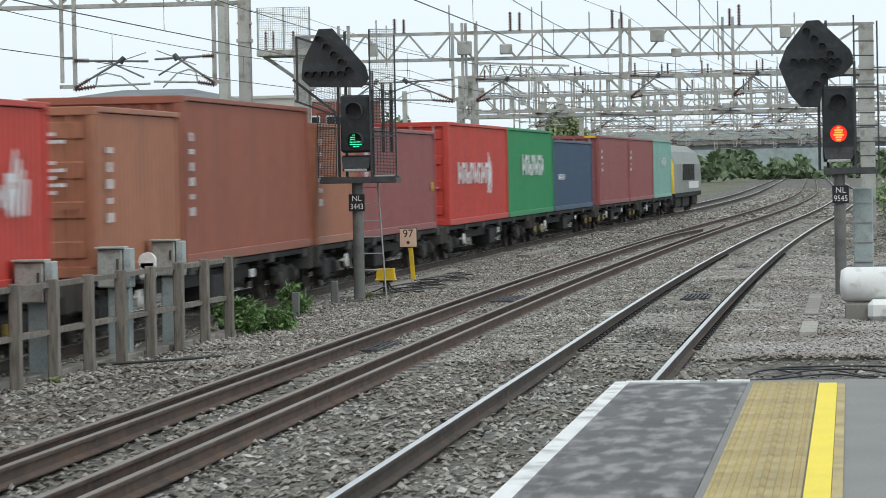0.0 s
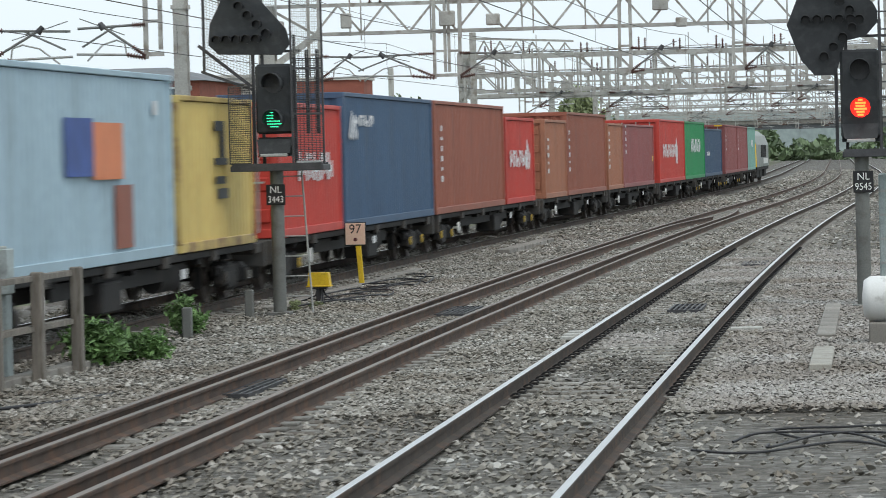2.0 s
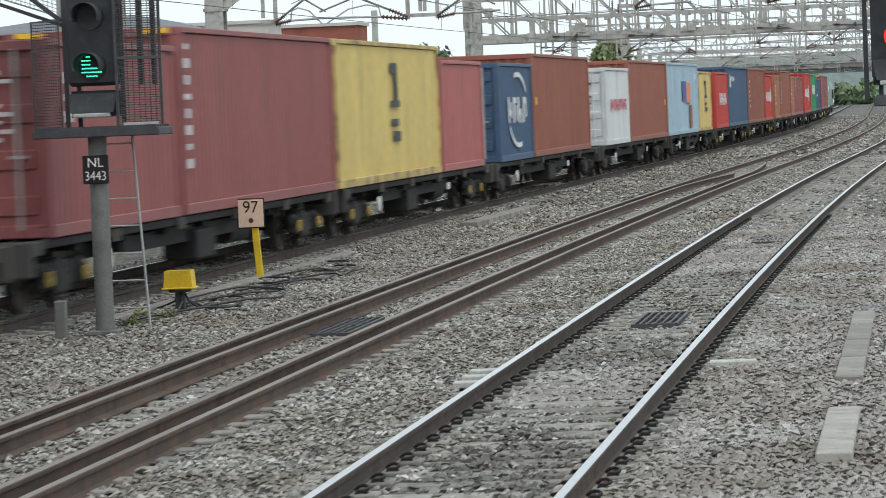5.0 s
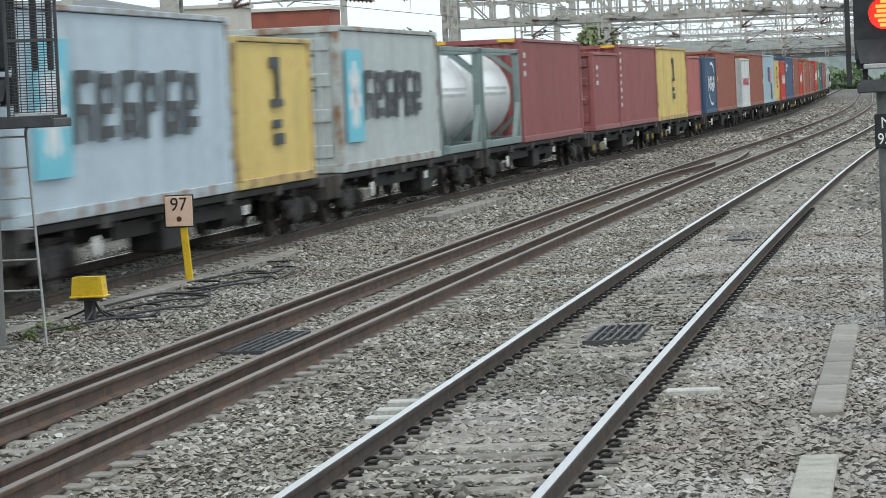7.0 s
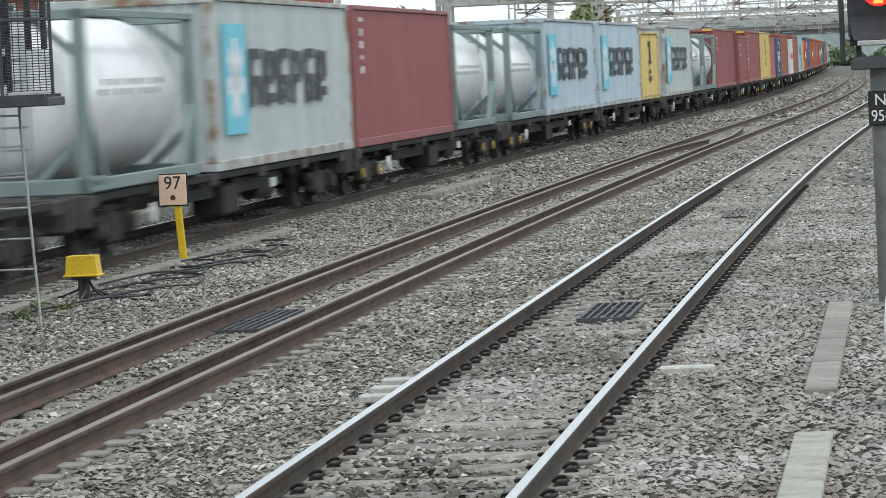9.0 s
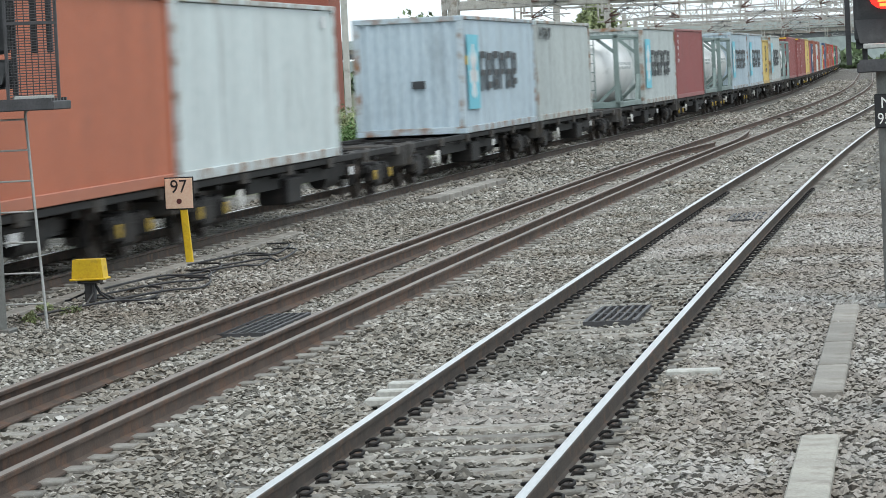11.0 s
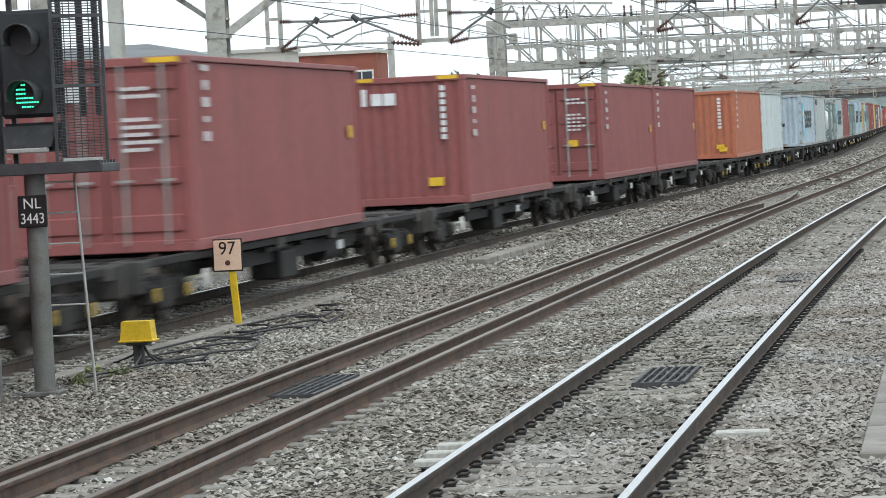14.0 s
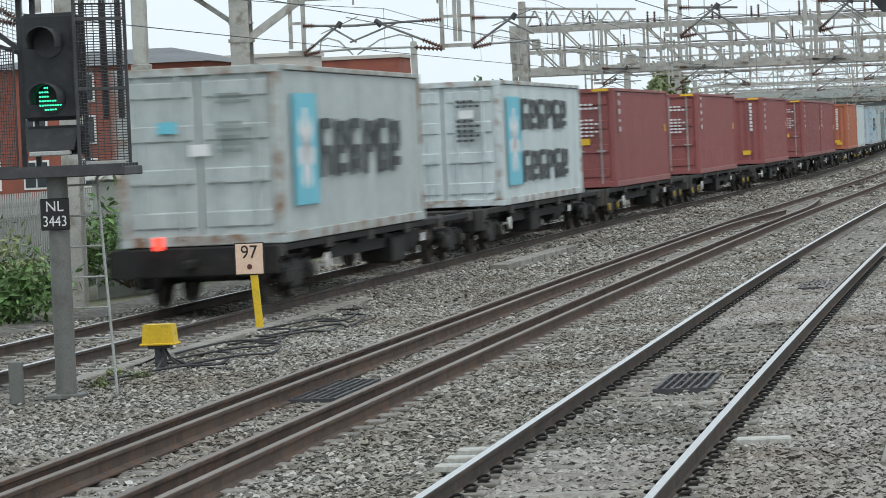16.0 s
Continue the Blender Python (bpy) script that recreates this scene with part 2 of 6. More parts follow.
class Shape:
    """Collects boxes, tubes and prisms into one mesh."""

    def __init__(self):
        self.v, self.f, self.s = [], [], []

    def add(self, verts, faces, smooth=False):
        o = len(self.v)
        self.v += [tuple(p) for p in verts]
        self.f += [tuple(i + o for i in f) for f in faces]
        self.s += [smooth] * len(faces)
        return self

    def box(self, x, y, z, sx, sy, sz, m=None, c=0.0):
        """A box about (x, y, z); c: chamfer of its upright and level edges."""
        hx, hy, hz = sx / 2, sy / 2, sz / 2
        if c:
            c = min(c, hx * 0.9, hy * 0.9, hz * 0.9)
            pts, idx = [], {}
            for ax in range(3):
                for i in (-1, 1):
                    for j in (-1, 1):
                        for k in (-1, 1):
                            s = (i, j, k)
                            p = [s[0] * (hx - c), s[1] * (hy - c), s[2] * (hz - c)]
                            p[ax] = s[ax] * (hx, hy, hz)[ax]
                            idx[(ax, s)] = len(pts)
                            pts.append(p)
            fs = []
            for ax in range(3):
                a, b = [q for q in range(3) if q != ax]
                for s in (-1, 1):
                    ring = []
                    for i, j in ((-1, -1), (1, -1), (1, 1), (-1, 1)):
                        t = [0, 0, 0]
                        t[ax], t[a], t[b] = s, i, j
                        ring.append(idx[(ax, tuple(t))])
                    fs.append(ring)
                for i in (-1, 1):
                    for j in (-1, 1):
                        e = []
                        for s, order in ((-1, (a, b)), (1, (b, a))):
                            t = [0, 0, 0]
                            t[ax], t[a], t[b] = s, i, j
                            e += [idx[(q, tuple(t))] for q in order]
                        fs.append(e)
            for i in (-1, 1):
                for j in (-1, 1):
                    for k in (-1, 1):
                        fs.append([idx[(q, (i, j, k))] for q in range(3)])
        else:
            pts = [(i * hx, j * hy, k * hz) for i in (-1, 1) for j in (-1, 1) for k in (-1, 1)]
            fs = [(0, 1, 3, 2), (4, 6, 7, 5), (0, 4, 5, 1), (2, 3, 7, 6), (0, 2, 6, 4), (1, 5, 7, 3)]
        pts = [Vector(p) for p in pts]
        if m is not None:
            pts = [m @ p for p in pts]
        return self.add([p + Vector((x, y, z)) for p in pts], fs)

    def bar(self, p, q, w, d=None):
        """A straight bar of w by d from p to q."""
        p, q = Vector(p), Vector(q)
        way = q - p
        m = way.to_track_quat("Z", "Y").to_matrix()
        mid = (p + q) / 2
        return self.box(*mid, w, d or w, way.length, m)

    def tube(self, p, q, r, n=10, r2=None, caps=True):
        p, q = Vector(p), Vector(q)
        m = (q - p).to_track_quat("Z", "Y").to_matrix()
        r2 = r if r2 is None else r2
        ring = [Vector((math.cos(2 * math.pi * i / n), math.sin(2 * math.pi * i / n), 0)) for i in range(n)]
        vs = [p + m @ (a * r) for a in ring] + [q + m @ (a * r2) for a in ring]
        self.add(vs, [(i, (i + 1) % n, n + (i + 1) % n, n + i) for i in range(n)], True)
        if caps:
            self.add(vs[:n], [tuple(range(n))[::-1]]), self.add(vs[n:], [tuple(range(n))])
        return self

    def path(self, pts, r, n=6):
        """A round cable or wire through the points."""
        pts = [Vector(p) for p in pts]
        vs = []
        for i, p in enumerate(pts):
            way = pts[min(i + 1, len(pts) - 1)] - pts[max(i - 1, 0)]
            m = way.to_track_quat("Z", "Y").to_matrix()
            vs += [p + m @ Vector((r * math.cos(2 * math.pi * j / n), r * math.sin(2 * math.pi * j / n), 0)) for j in range(n)]
        fs = [(i * n + j, i * n + (j + 1) % n, (i + 1) * n + (j + 1) % n, (i + 1) * n + j) for i in range(len(pts) - 1) for j in range(n)]
        return self.add(vs, fs, True)

    def prism(self, outline, y0, y1, m=None):
        """An outline in x and z drawn out from y0 to y1."""
        n = len(outline)
        vs = [Vector((x, y0, z)) for x, z in outline] + [Vector((x, y1, z)) for x, z in outline]
        if m is not None:
            vs = [m @ p for p in vs]
        return self.add(vs, [tuple(range(n)), tuple(range(n, 2 * n))[::-1]] + [(i, n + i, n + (i + 1) % n, (i + 1) % n) for i in range(n)])

    def mesh(self, name, mat):
        me = bpy.data.meshes.new(name)
        me.from_pydata(self.v, [], self.f)
        me.polygons.foreach_set("use_smooth", self.s)
        if mat:
            me.materials.append(mat)
        me.update()
        bm = bmesh.new()
        bm.from_mesh(me)
        bmesh.ops.recalc_face_normals(bm, faces=bm.faces)
        bm.to_mesh(me)
        bm.free()
        return me


def part(name, shape, mat, parent=None, label="", at=None):
    """Links a shape (or a ready mesh) as one mesh object under a thing or part."""
    me = shape.mesh(name, mat) if isinstance(shape, Shape) else shape
    ob = new(name, me)
    if parent is not None:
        ob.parent = parent
    if at is not None:
        ob.matrix_basis = at
    if label:
        ob["label"] = label
    return ob


def thing(name, label, category, group="", at=None, kind=""):
    ob = new(name)
    ob.empty_display_size = 0.2
    if at is not None:
        ob.matrix_basis = at
    return tagged(ob, label, category, group, kind)


def lettering(name, text, size, mat, parent, m, label="", squeeze=1.0):
    """Raised letters in the built-in font, standing upright and facing the track."""
    cu = bpy.data.curves.new(name, "FONT")
    cu.body, cu.size, cu.extrude, cu.align_x, cu.align_y = text, size, 0.002, "CENTER", "CENTER"
    tmp = new("letters", cu)
    bpy.context.view_layer.update()
    me = bpy.data.meshes.new_from_object(tmp.evaluated_get(bpy.context.evaluated_depsgraph_get()))
    bpy.data.objects.remove(tmp)
    me.materials.clear()
    me.materials.append(mat)
    me.transform(Matrix.Diagonal((squeeze, 1, 1, 1)))
    return part(name, me, mat, parent, label, m)


# ---- the line of the tracks ----
STEP = 2.0
LINE_Y = np.arange(-160.0, 1000.0, STEP)
LINE_H = np.interp(LINE_Y, [20, 115, 235, 300, 1000], [0, 0.025, 0.0, -0.01, -0.012])
LINE_X = np.concatenate([[0], np.cumsum((LINE_H[1:] + LINE_H[:-1]) / 2 * STEP)])
TRACK_A, TRACK_B, TRACK_C = -2.86, -6.16, -11.25


def shift(y):
    return float(np.interp(y, LINE_Y, LINE_X))


def heading(y):
    return float(np.interp(y, LINE_Y, LINE_H))


def on_track(x0, y, z=0.0):
    """A pose on the track whose straight part lies at x0."""
    return Matrix.Translation((x0 + shift(y), y, z)) @ pose(0, 0, 0, 0, 0, -math.degrees(math.atan(heading(y))))


# ---- ground ----
def ground_sheet():
    xs = [-900, -200, -60, -30, -18, -14, -9, -4, 0, 2, 6, 30, 200, 900]
    ys = [-300, -80, -20, 10, 30, 60, 100, 160, 250, 400, 700, 1500, 3500]
    s = Shape()
    vs = [(x, y, -0.24 if -14.5 < x < 1.9 else -0.5 - 0.002 * abs(x)) for y in ys for x in xs]
    n = len(xs)
    s.add(vs, [(j * n + i, j * n + i + 1, (j + 1) * n + i + 1, (j + 1) * n + i) for j in range(len(ys) - 1) for i in range(n - 1)])
    ob = part("ground", s, EARTH)
    tagged(ob, "rough grassy ground that runs out to the horizon", "ground", kind="structure")
    # the stone bed over it
    s = Shape()
    ys = list(np.arange(-80, 140, 4.0)) + list(np.arange(140, 760, 10.0))
    cols = [-16.2, -14.6, -12, -9, -6, -3, -1, 1.6, 3.0]
    vs = []
    for y in ys:
        for i, x in enumerate(cols):
            edge = i in (0, len(cols) - 1)
            vs.append((x + shift(y), y, -0.55 if edge else -0.20 + 0.012 * math.sin(y * 0.7 + x * 2)))
    n = len(cols)
    s.add(vs, [(j * n + i, j * n + i + 1, (j + 1) * n + i + 1, (j + 1) * n + i) for j in range(len(ys) - 1) for i in range(n - 1)])
    tagged(part("ballast", s, BED), "grey crushed stone ballast round the tracks", "ballast", kind="structure")


def stones(name, count, area, mat, size, label, depth=-0.185, keep=None, seed=1):
    """Loose angular stones, each a small crooked eight-sided lump."""
    rng = np.random.default_rng(seed)
    x0, x1, y0, y1 = area
    u = rng.random(count)
    y = y0 + (y1 - y0) * u ** 1.25
    x = x0 + (x1 - x0) * rng.random(count)
    ok = np.ones(count, bool) if keep is None else keep(x, y, rng)
    x, y = x[ok], y[ok]
    k = len(x)
    x = x + np.interp(y, LINE_Y, LINE_X)
    r = size * (0.55 + 0.9 * rng.random(k) ** 1.6)
    base = np.array([(1, 0, 0), (0, 1, 0), (-1, 0, 0), (0, -1, 0), (0, 0, 1), (0, 0, -1)], float)
    p = base[None] * (0.65 + 0.7 * rng.random((k, 6, 1))) + 0.30 * (rng.random((k, 6, 3)) - 0.5)
    a = rng.random(k) * 6.283
    tilt = (rng.random((k, 2)) - 0.5) * 1.6
    c, s_ = np.cos(a)[:, None], np.sin(a)[:, None]
    p = np.stack([p[..., 0], p[..., 1] * 0.8, p[..., 2] * 0.52], -1)
    px = p[..., 0] * c - p[..., 1] * s_
    py = p[..., 0] * s_ + p[..., 1] * c
    pz = p[..., 2] + tilt[:, :1] * px * 0.5 + tilt[:, 1:] * py * 0.5
    co = np.stack([px, py, pz], -1) * r[:, None, None]
    inside = np.zeros(k)
    for c in (TRACK_A, TRACK_B):
        inside = np.maximum(inside, (np.abs(x - np.interp(y, LINE_Y, LINE_X) - c) < 0.72) * 0.006)
    co += np.stack([x, y, depth - inside + 0.012 * np.sin(y * 0.7 + x * 2) + r * (rng.random(k) * 0.9 - 0.15)], -1)[:, None]
    faces = np.array([(0, 1, 4), (1, 2, 4), (2, 3, 4), (3, 0, 4), (1, 0, 5), (2, 1, 5), (3, 2, 5), (0, 3, 5)])
    fi = (faces[None] + (np.arange(k) * 6)[:, None, None]).reshape(-1, 3)
    me = bpy.data.meshes.new(name)
    me.vertices.add(k * 6)
    me.vertices.foreach_set("co", co.reshape(-1))
    me.loops.add(len(fi) * 3)
    me.loops.foreach_set("vertex_index", fi.reshape(-1))
    me.polygons.add(len(fi))
    me.polygons.foreach_set("loop_start", np.arange(len(fi)) * 3)
    me.polygons.foreach_set("use_smooth", np.zeros(len(fi), bool))
    me.materials.append(mat)
    me.update(calc_edges=True)
    me.validate()
    tagged(new(name, me), label, "ballast stones", kind="stuff")


# where the near track's sleepers lie bare, and where its stones are pale or dusty
SLEEPER_START = {TRACK_A: 14.3, TRACK_B: 9.75, TRACK_C: 26.0}
SWEPT = ((17.5, 24.8), (33.9, 40.5), (60.0, 80.0))
PALE_ZONES = ((23.8, 27.0), (43.5, 58.0))
DUSTY_ZONES = ((27.0, 31.0), (40.0, 43.5))


def between_sleepers(x, y, rng):
    """Stones of a zone of their own inside the near track, thinned on the sleepers."""
    ok = np.abs(x - TRACK_A) < 0.66
    on_sleeper = np.abs(((y - SLEEPER_START[TRACK_A]) / 0.65) % 1 - 0.5) < 0.22
    return ok & ~(on_sleeper & (rng.random(len(x)) < 0.6))


def off_rails(x, y, rng):
    """Keeps stones clear of the rails, thins them over the sleepers and inside the near track's oily patch."""
    ok = np.ones(len(x), bool)
    for c in (TRACK_A, TRACK_B, TRACK_C):
        for o in (-0.7525, 0.7525):
            ok &= np.abs(x - c - o) > 0.10
    for c in (TRACK_B - 0.46, TRACK_B + 0.43):
        ok &= np.abs(x - c) > 0.09
    for c, bare in ((TRACK_A, 0.4), (TRACK_B, 0.6), (TRACK_C, 0.5)):
        on_sleeper = (np.abs(x - c) < 0.70) & (np.abs(((y - SLEEPER_START[c]) / 0.65) % 1 - 0.5) < 0.22)
        share = np.full(len(x), bare)
        if c == TRACK_A:
            for y0, y1 in SWEPT:
                share = np.where((y > y0) & (y < y1), 0.97, share)
        ok &= ~(on_sleeper & (rng.random(len(x)) < share))
    inside = np.abs(x - TRACK_A) < 0.66
    for zones in (PALE_ZONES, DUSTY_ZONES):
        for y0, y1 in zones:
            soft = rng.normal(0, 0.5, len(x))
            ok &= ~(inside & (y + soft > y0) & (y + soft < y1) & (rng.random(len(x)) < 0.8))
    ok &= ~((x > -1.85) & (rng.random(len(x)) < np.clip((x + 1.85) / 0.6, 0, 0.75)))
    dark = ((x - TRACK_A) / 0.62) ** 2 + ((y - 18.2) / 4.2) ** 2 < 0.8
    ok &= ~(dark & (rng.random(len(x)) < 0.75))
    return ok


def oily(x, y, rng):
    """A dark patch that thins out towards its rim."""
    d = ((x - TRACK_A) / 0.62) ** 2 + ((y - 18.2) / 4.2) ** 2 + 0.35 * np.sin(y * 2.1 + x * 5)
    return rng.random(len(x)) > d


# ---- tracks ----
HEAD = [(0.031, -0.004), (0.024, 0.0), (-0.024, 0.0), (-0.031, -0.004)]


def rail_shape(offset, y0, y1, outline, bend=None):
    ys = [y for y in list(np.arange(-70, 130, 2.5)) + list(np.arange(130, 720, 10.0)) if y0 < y < y1]
    ys = [y0] + ys + [y1]
    s = Shape()
    n = len(outline)
    vs = []
    for y in ys:
        o = offset + (bend(y) if bend else 0)
        vs += [(o + shift(y) + px, y, pz) for px, pz in outline]
    s.add(vs, [(j * n + i, j * n + i + 1, (j + 1) * n + i + 1, (j + 1) * n + i) for j in range(len(ys) - 1) for i in range(n - 1)])
    s.add(vs[:n], [tuple(range(n))]), s.add(vs[-n:], [tuple(range(n))])
    return s


BODY = [(-0.031, -0.004), (-0.036, -0.010), (-0.034, -0.034), (-0.010, -0.045), (-0.012, -0.125), (-0.075, -0.145), (-0.075, -0.16), (0.075, -0.16),
        (0.075, -0.145), (0.012, -0.125), (0.010, -0.045), (0.034, -0.034), (0.036, -0.010), (0.031, -0.004)]


def make_track(label, x0, y0, y1, body, top, guard=False):
    t = thing("railway_track", label, "railway track", kind="structure")
    for side in (-1, 1):
        r = part("rail", rail_shape(x0 + side * 0.7525, y0, y1, BODY), body, t)
        part("rail_head", rail_shape(x0 + side * 0.7525, y0, y1, HEAD), top, r, "worn running surface")
    if guard:
        for side, end in ((-1, 98.0), (1, 112.0)):
            inner = x0 + side * 0.7525 - side * (0.29 if side < 0 else 0.32)
            turn = (lambda y, e=end, sd=side: -sd * 0.45 * max(0.0, (y - e + 14) / 14) ** 1.6)
            r = part("guard_rail", rail_shape(inner, y0, end, BODY, turn), RUST, t, "rust-brown guard rail inside the running rail")
            part("rail_head", rail_shape(inner, y0, end, HEAD, turn), DULLTOP, r)
    return t


def sleeper_mesh():
    s = Shape()
    s.box(0, 0, -0.10, 2.5, 0.27, 0.2, None, 0.02)
    for x in (-0.7525, 0.7525):
        s.box(x, 0, 0.012, 0.42, 0.24, 0.03, None, 0.008)
    return s.mesh("sleeper", SLEEPER)


def clip_mesh():
    """A spring clip: a bent round bar."""
    s = Shape()
    pts = [(0.02, -0.06, 0.0)] + [(0.055 + 0.04 * math.cos(a), -0.0 + 0.055 * math.sin(a), 0.035 + 0.012 * math.sin(a)) for a in np.linspace(-2.2, 2.2, 9)] + [(0.0, 0.05, 0.02)]
    s.path(pts, 0.011, 5)
    s.box(0.06, 0, -0.005, 0.07, 0.05, 0.04, None, 0.01)
    return s.mesh("clip", UNDER)


def dress_track(t, x0, y0, n, clips, me, clip, z=-0.163):
    for i in range(n):
        y = y0 + (i + 0.5) * 0.65
        part("sleeper", me, None, t, at=on_track(x0, y, z))
        if i < clips:
            for side in (-1, 1):
                for out in (-1, 1):
                    part("clip", clip, None, t, at=on_track(x0, y, -0.15) @ pose(side * 0.7525 + out * 0.055, 0, 0.012, 0, 0, 0 if out > 0 else 180))


def grate(label, x, y, w, l, z=-0.12):
    t = thing("track_grate", label, "grate", "dark grates in the tracks", pose(x, y, z))
    f = Shape()
    for sx in (-1, 1):
        f.box(sx * w / 2, 0, 0, 0.035, l, 0.05)
    for sy in (-1, 0, 1):
        f.box(0, sy * l / 2, 0, w, 0.035, 0.05)
    f.box(0, 0, -0.03, w, l, 0.012)
    part("frame", f, DARKSTEEL, t)
    for i in range(1, 6):
        part("bar", Shape().box(-w / 2 + w * i / 6, 0, 0.012, 0.022, l - 0.04, 0.03), DARKSTEEL, t)


# ---- containers ----
def paint(name, colour, rust=0.28):
    return material(name, colour, 0.55, 0.0, 0.12, 0.7, 25, 0.06, (1, 1, 0.22), second=tuple(c * 0.72 + 0.02 for c in colour), amount=rust)


P = {
    "maroon": paint("maroon container paint", (0.285, 0.087, 0.084)), "red": paint("red container paint", (0.52, 0.05, 0.035)),
    "brown": paint("red-brown container paint", (0.30, 0.095, 0.058)), "tan": paint("orange-brown container paint", (0.37, 0.15, 0.085)),
    "orange": paint("orange container paint", (0.44, 0.145, 0.08)), "green": paint("green container paint", (0.02, 0.26, 0.09)),
    "navy": paint("navy container paint", (0.045, 0.085, 0.15)), "blue": paint("blue container paint", (0.05, 0.10, 0.18)),
    "teal": paint("pale green container paint", (0.22, 0.42, 0.36)), "paleblue": paint("pale blue container paint", (0.37, 0.50, 0.58)),
    "grey": paint("grey container paint", (0.46, 0.51, 0.51)), "bluegrey": paint("blue-grey container paint", (0.45, 0.55, 0.62)),
    "pale": paint("pale grey container paint", (0.58, 0.65, 0.66)), "white": paint("white container paint", (0.66, 0.68, 0.67)),
    "yellow": paint("yellow container paint", (0.66, 0.50, 0.17)), "pink": paint("faded red container paint", (0.42, 0.13, 0.12)),
}
MARKWHITE = material("white container marking", (0.75, 0.76, 0.77), 0.6, 0.0, 0.1, 3, 30, 0.05)
MARKBLACK = material("dark container marking", (0.04, 0.045, 0.05), 0.6, 0.0, 0.15, 3, 30, 0.05)
MARKBLUE = material("light blue logo panel", (0.16, 0.55, 0.68), 0.55, 0.0, 0.06, 2, 30, 0.05)
MARKRED = material("red logo", (0.55, 0.05, 0.08), 0.55, 0.0, 0.08, 2, 30, 0.05)
MARKYEL = material("yellow notice", (0.8, 0.5, 0.03), 0.55, 0.0, 0.08, 2, 30, 0.05)
MARKORANGE = material("orange logo patch", (0.75, 0.24, 0.10), 0.55, 0.0, 0.08, 2, 30, 0.05)
TANKWHITE = material("white insulated tank skin", (0.84, 0.85, 0.85), 0.25, 0.12, 0.05, 1, 30, 0.05, second=(0.55, 0.56, 0.56), amount=0.2)
MARKTANK = material("faded dark tank lettering", (0.19, 0.23, 0.22), 0.6, 0.0, 0.2, 4, 30, 0.05)
TANKFRAME = material("grey-green tank frame", (0.20, 0.26, 0.25), 0.55, 0.1, 0.15, 2, 40, 0.08)
RUSTY = {c: material("rust-stained frame", v, 0.6, 0.0, 0.12, 1.2, 30, 0.1, second=(0.24, 0.13, 0.07), amount=0.5)
         for c, v in (("grey", (0.44, 0.48, 0.47)), ("pale", (0.55, 0.61, 0.62)), ("bluegrey", (0.43, 0.51, 0.56)), ("yellow", (0.58, 0.43, 0.15)))}
WIDE, BASE_Z = 2.44, 0.90


def corrugated(length, height, pitch=0.278, depth=0.036):
    """The upright folds of one long side, standing in the plane x = 0 and facing +x."""
    s = Shape()
    n = int(length / pitch)
    pitch = length / n
    ys = []
    for i in range(n):
        a = -length / 2 + i * pitch
        ys += [(a, 0), (a + pitch * 0.26, 0), (a + pitch * 0.5, -depth), (a + pitch * 0.76, -depth)]
    ys.append((length / 2, 0))
    vs = [(d, y, 0) for y, d in ys] + [(d, y, height) for y, d in ys]
    k = len(ys)
    s.add(vs, [(i, i + 1, k + i + 1, k + i) for i in range(k - 1)])
    return s


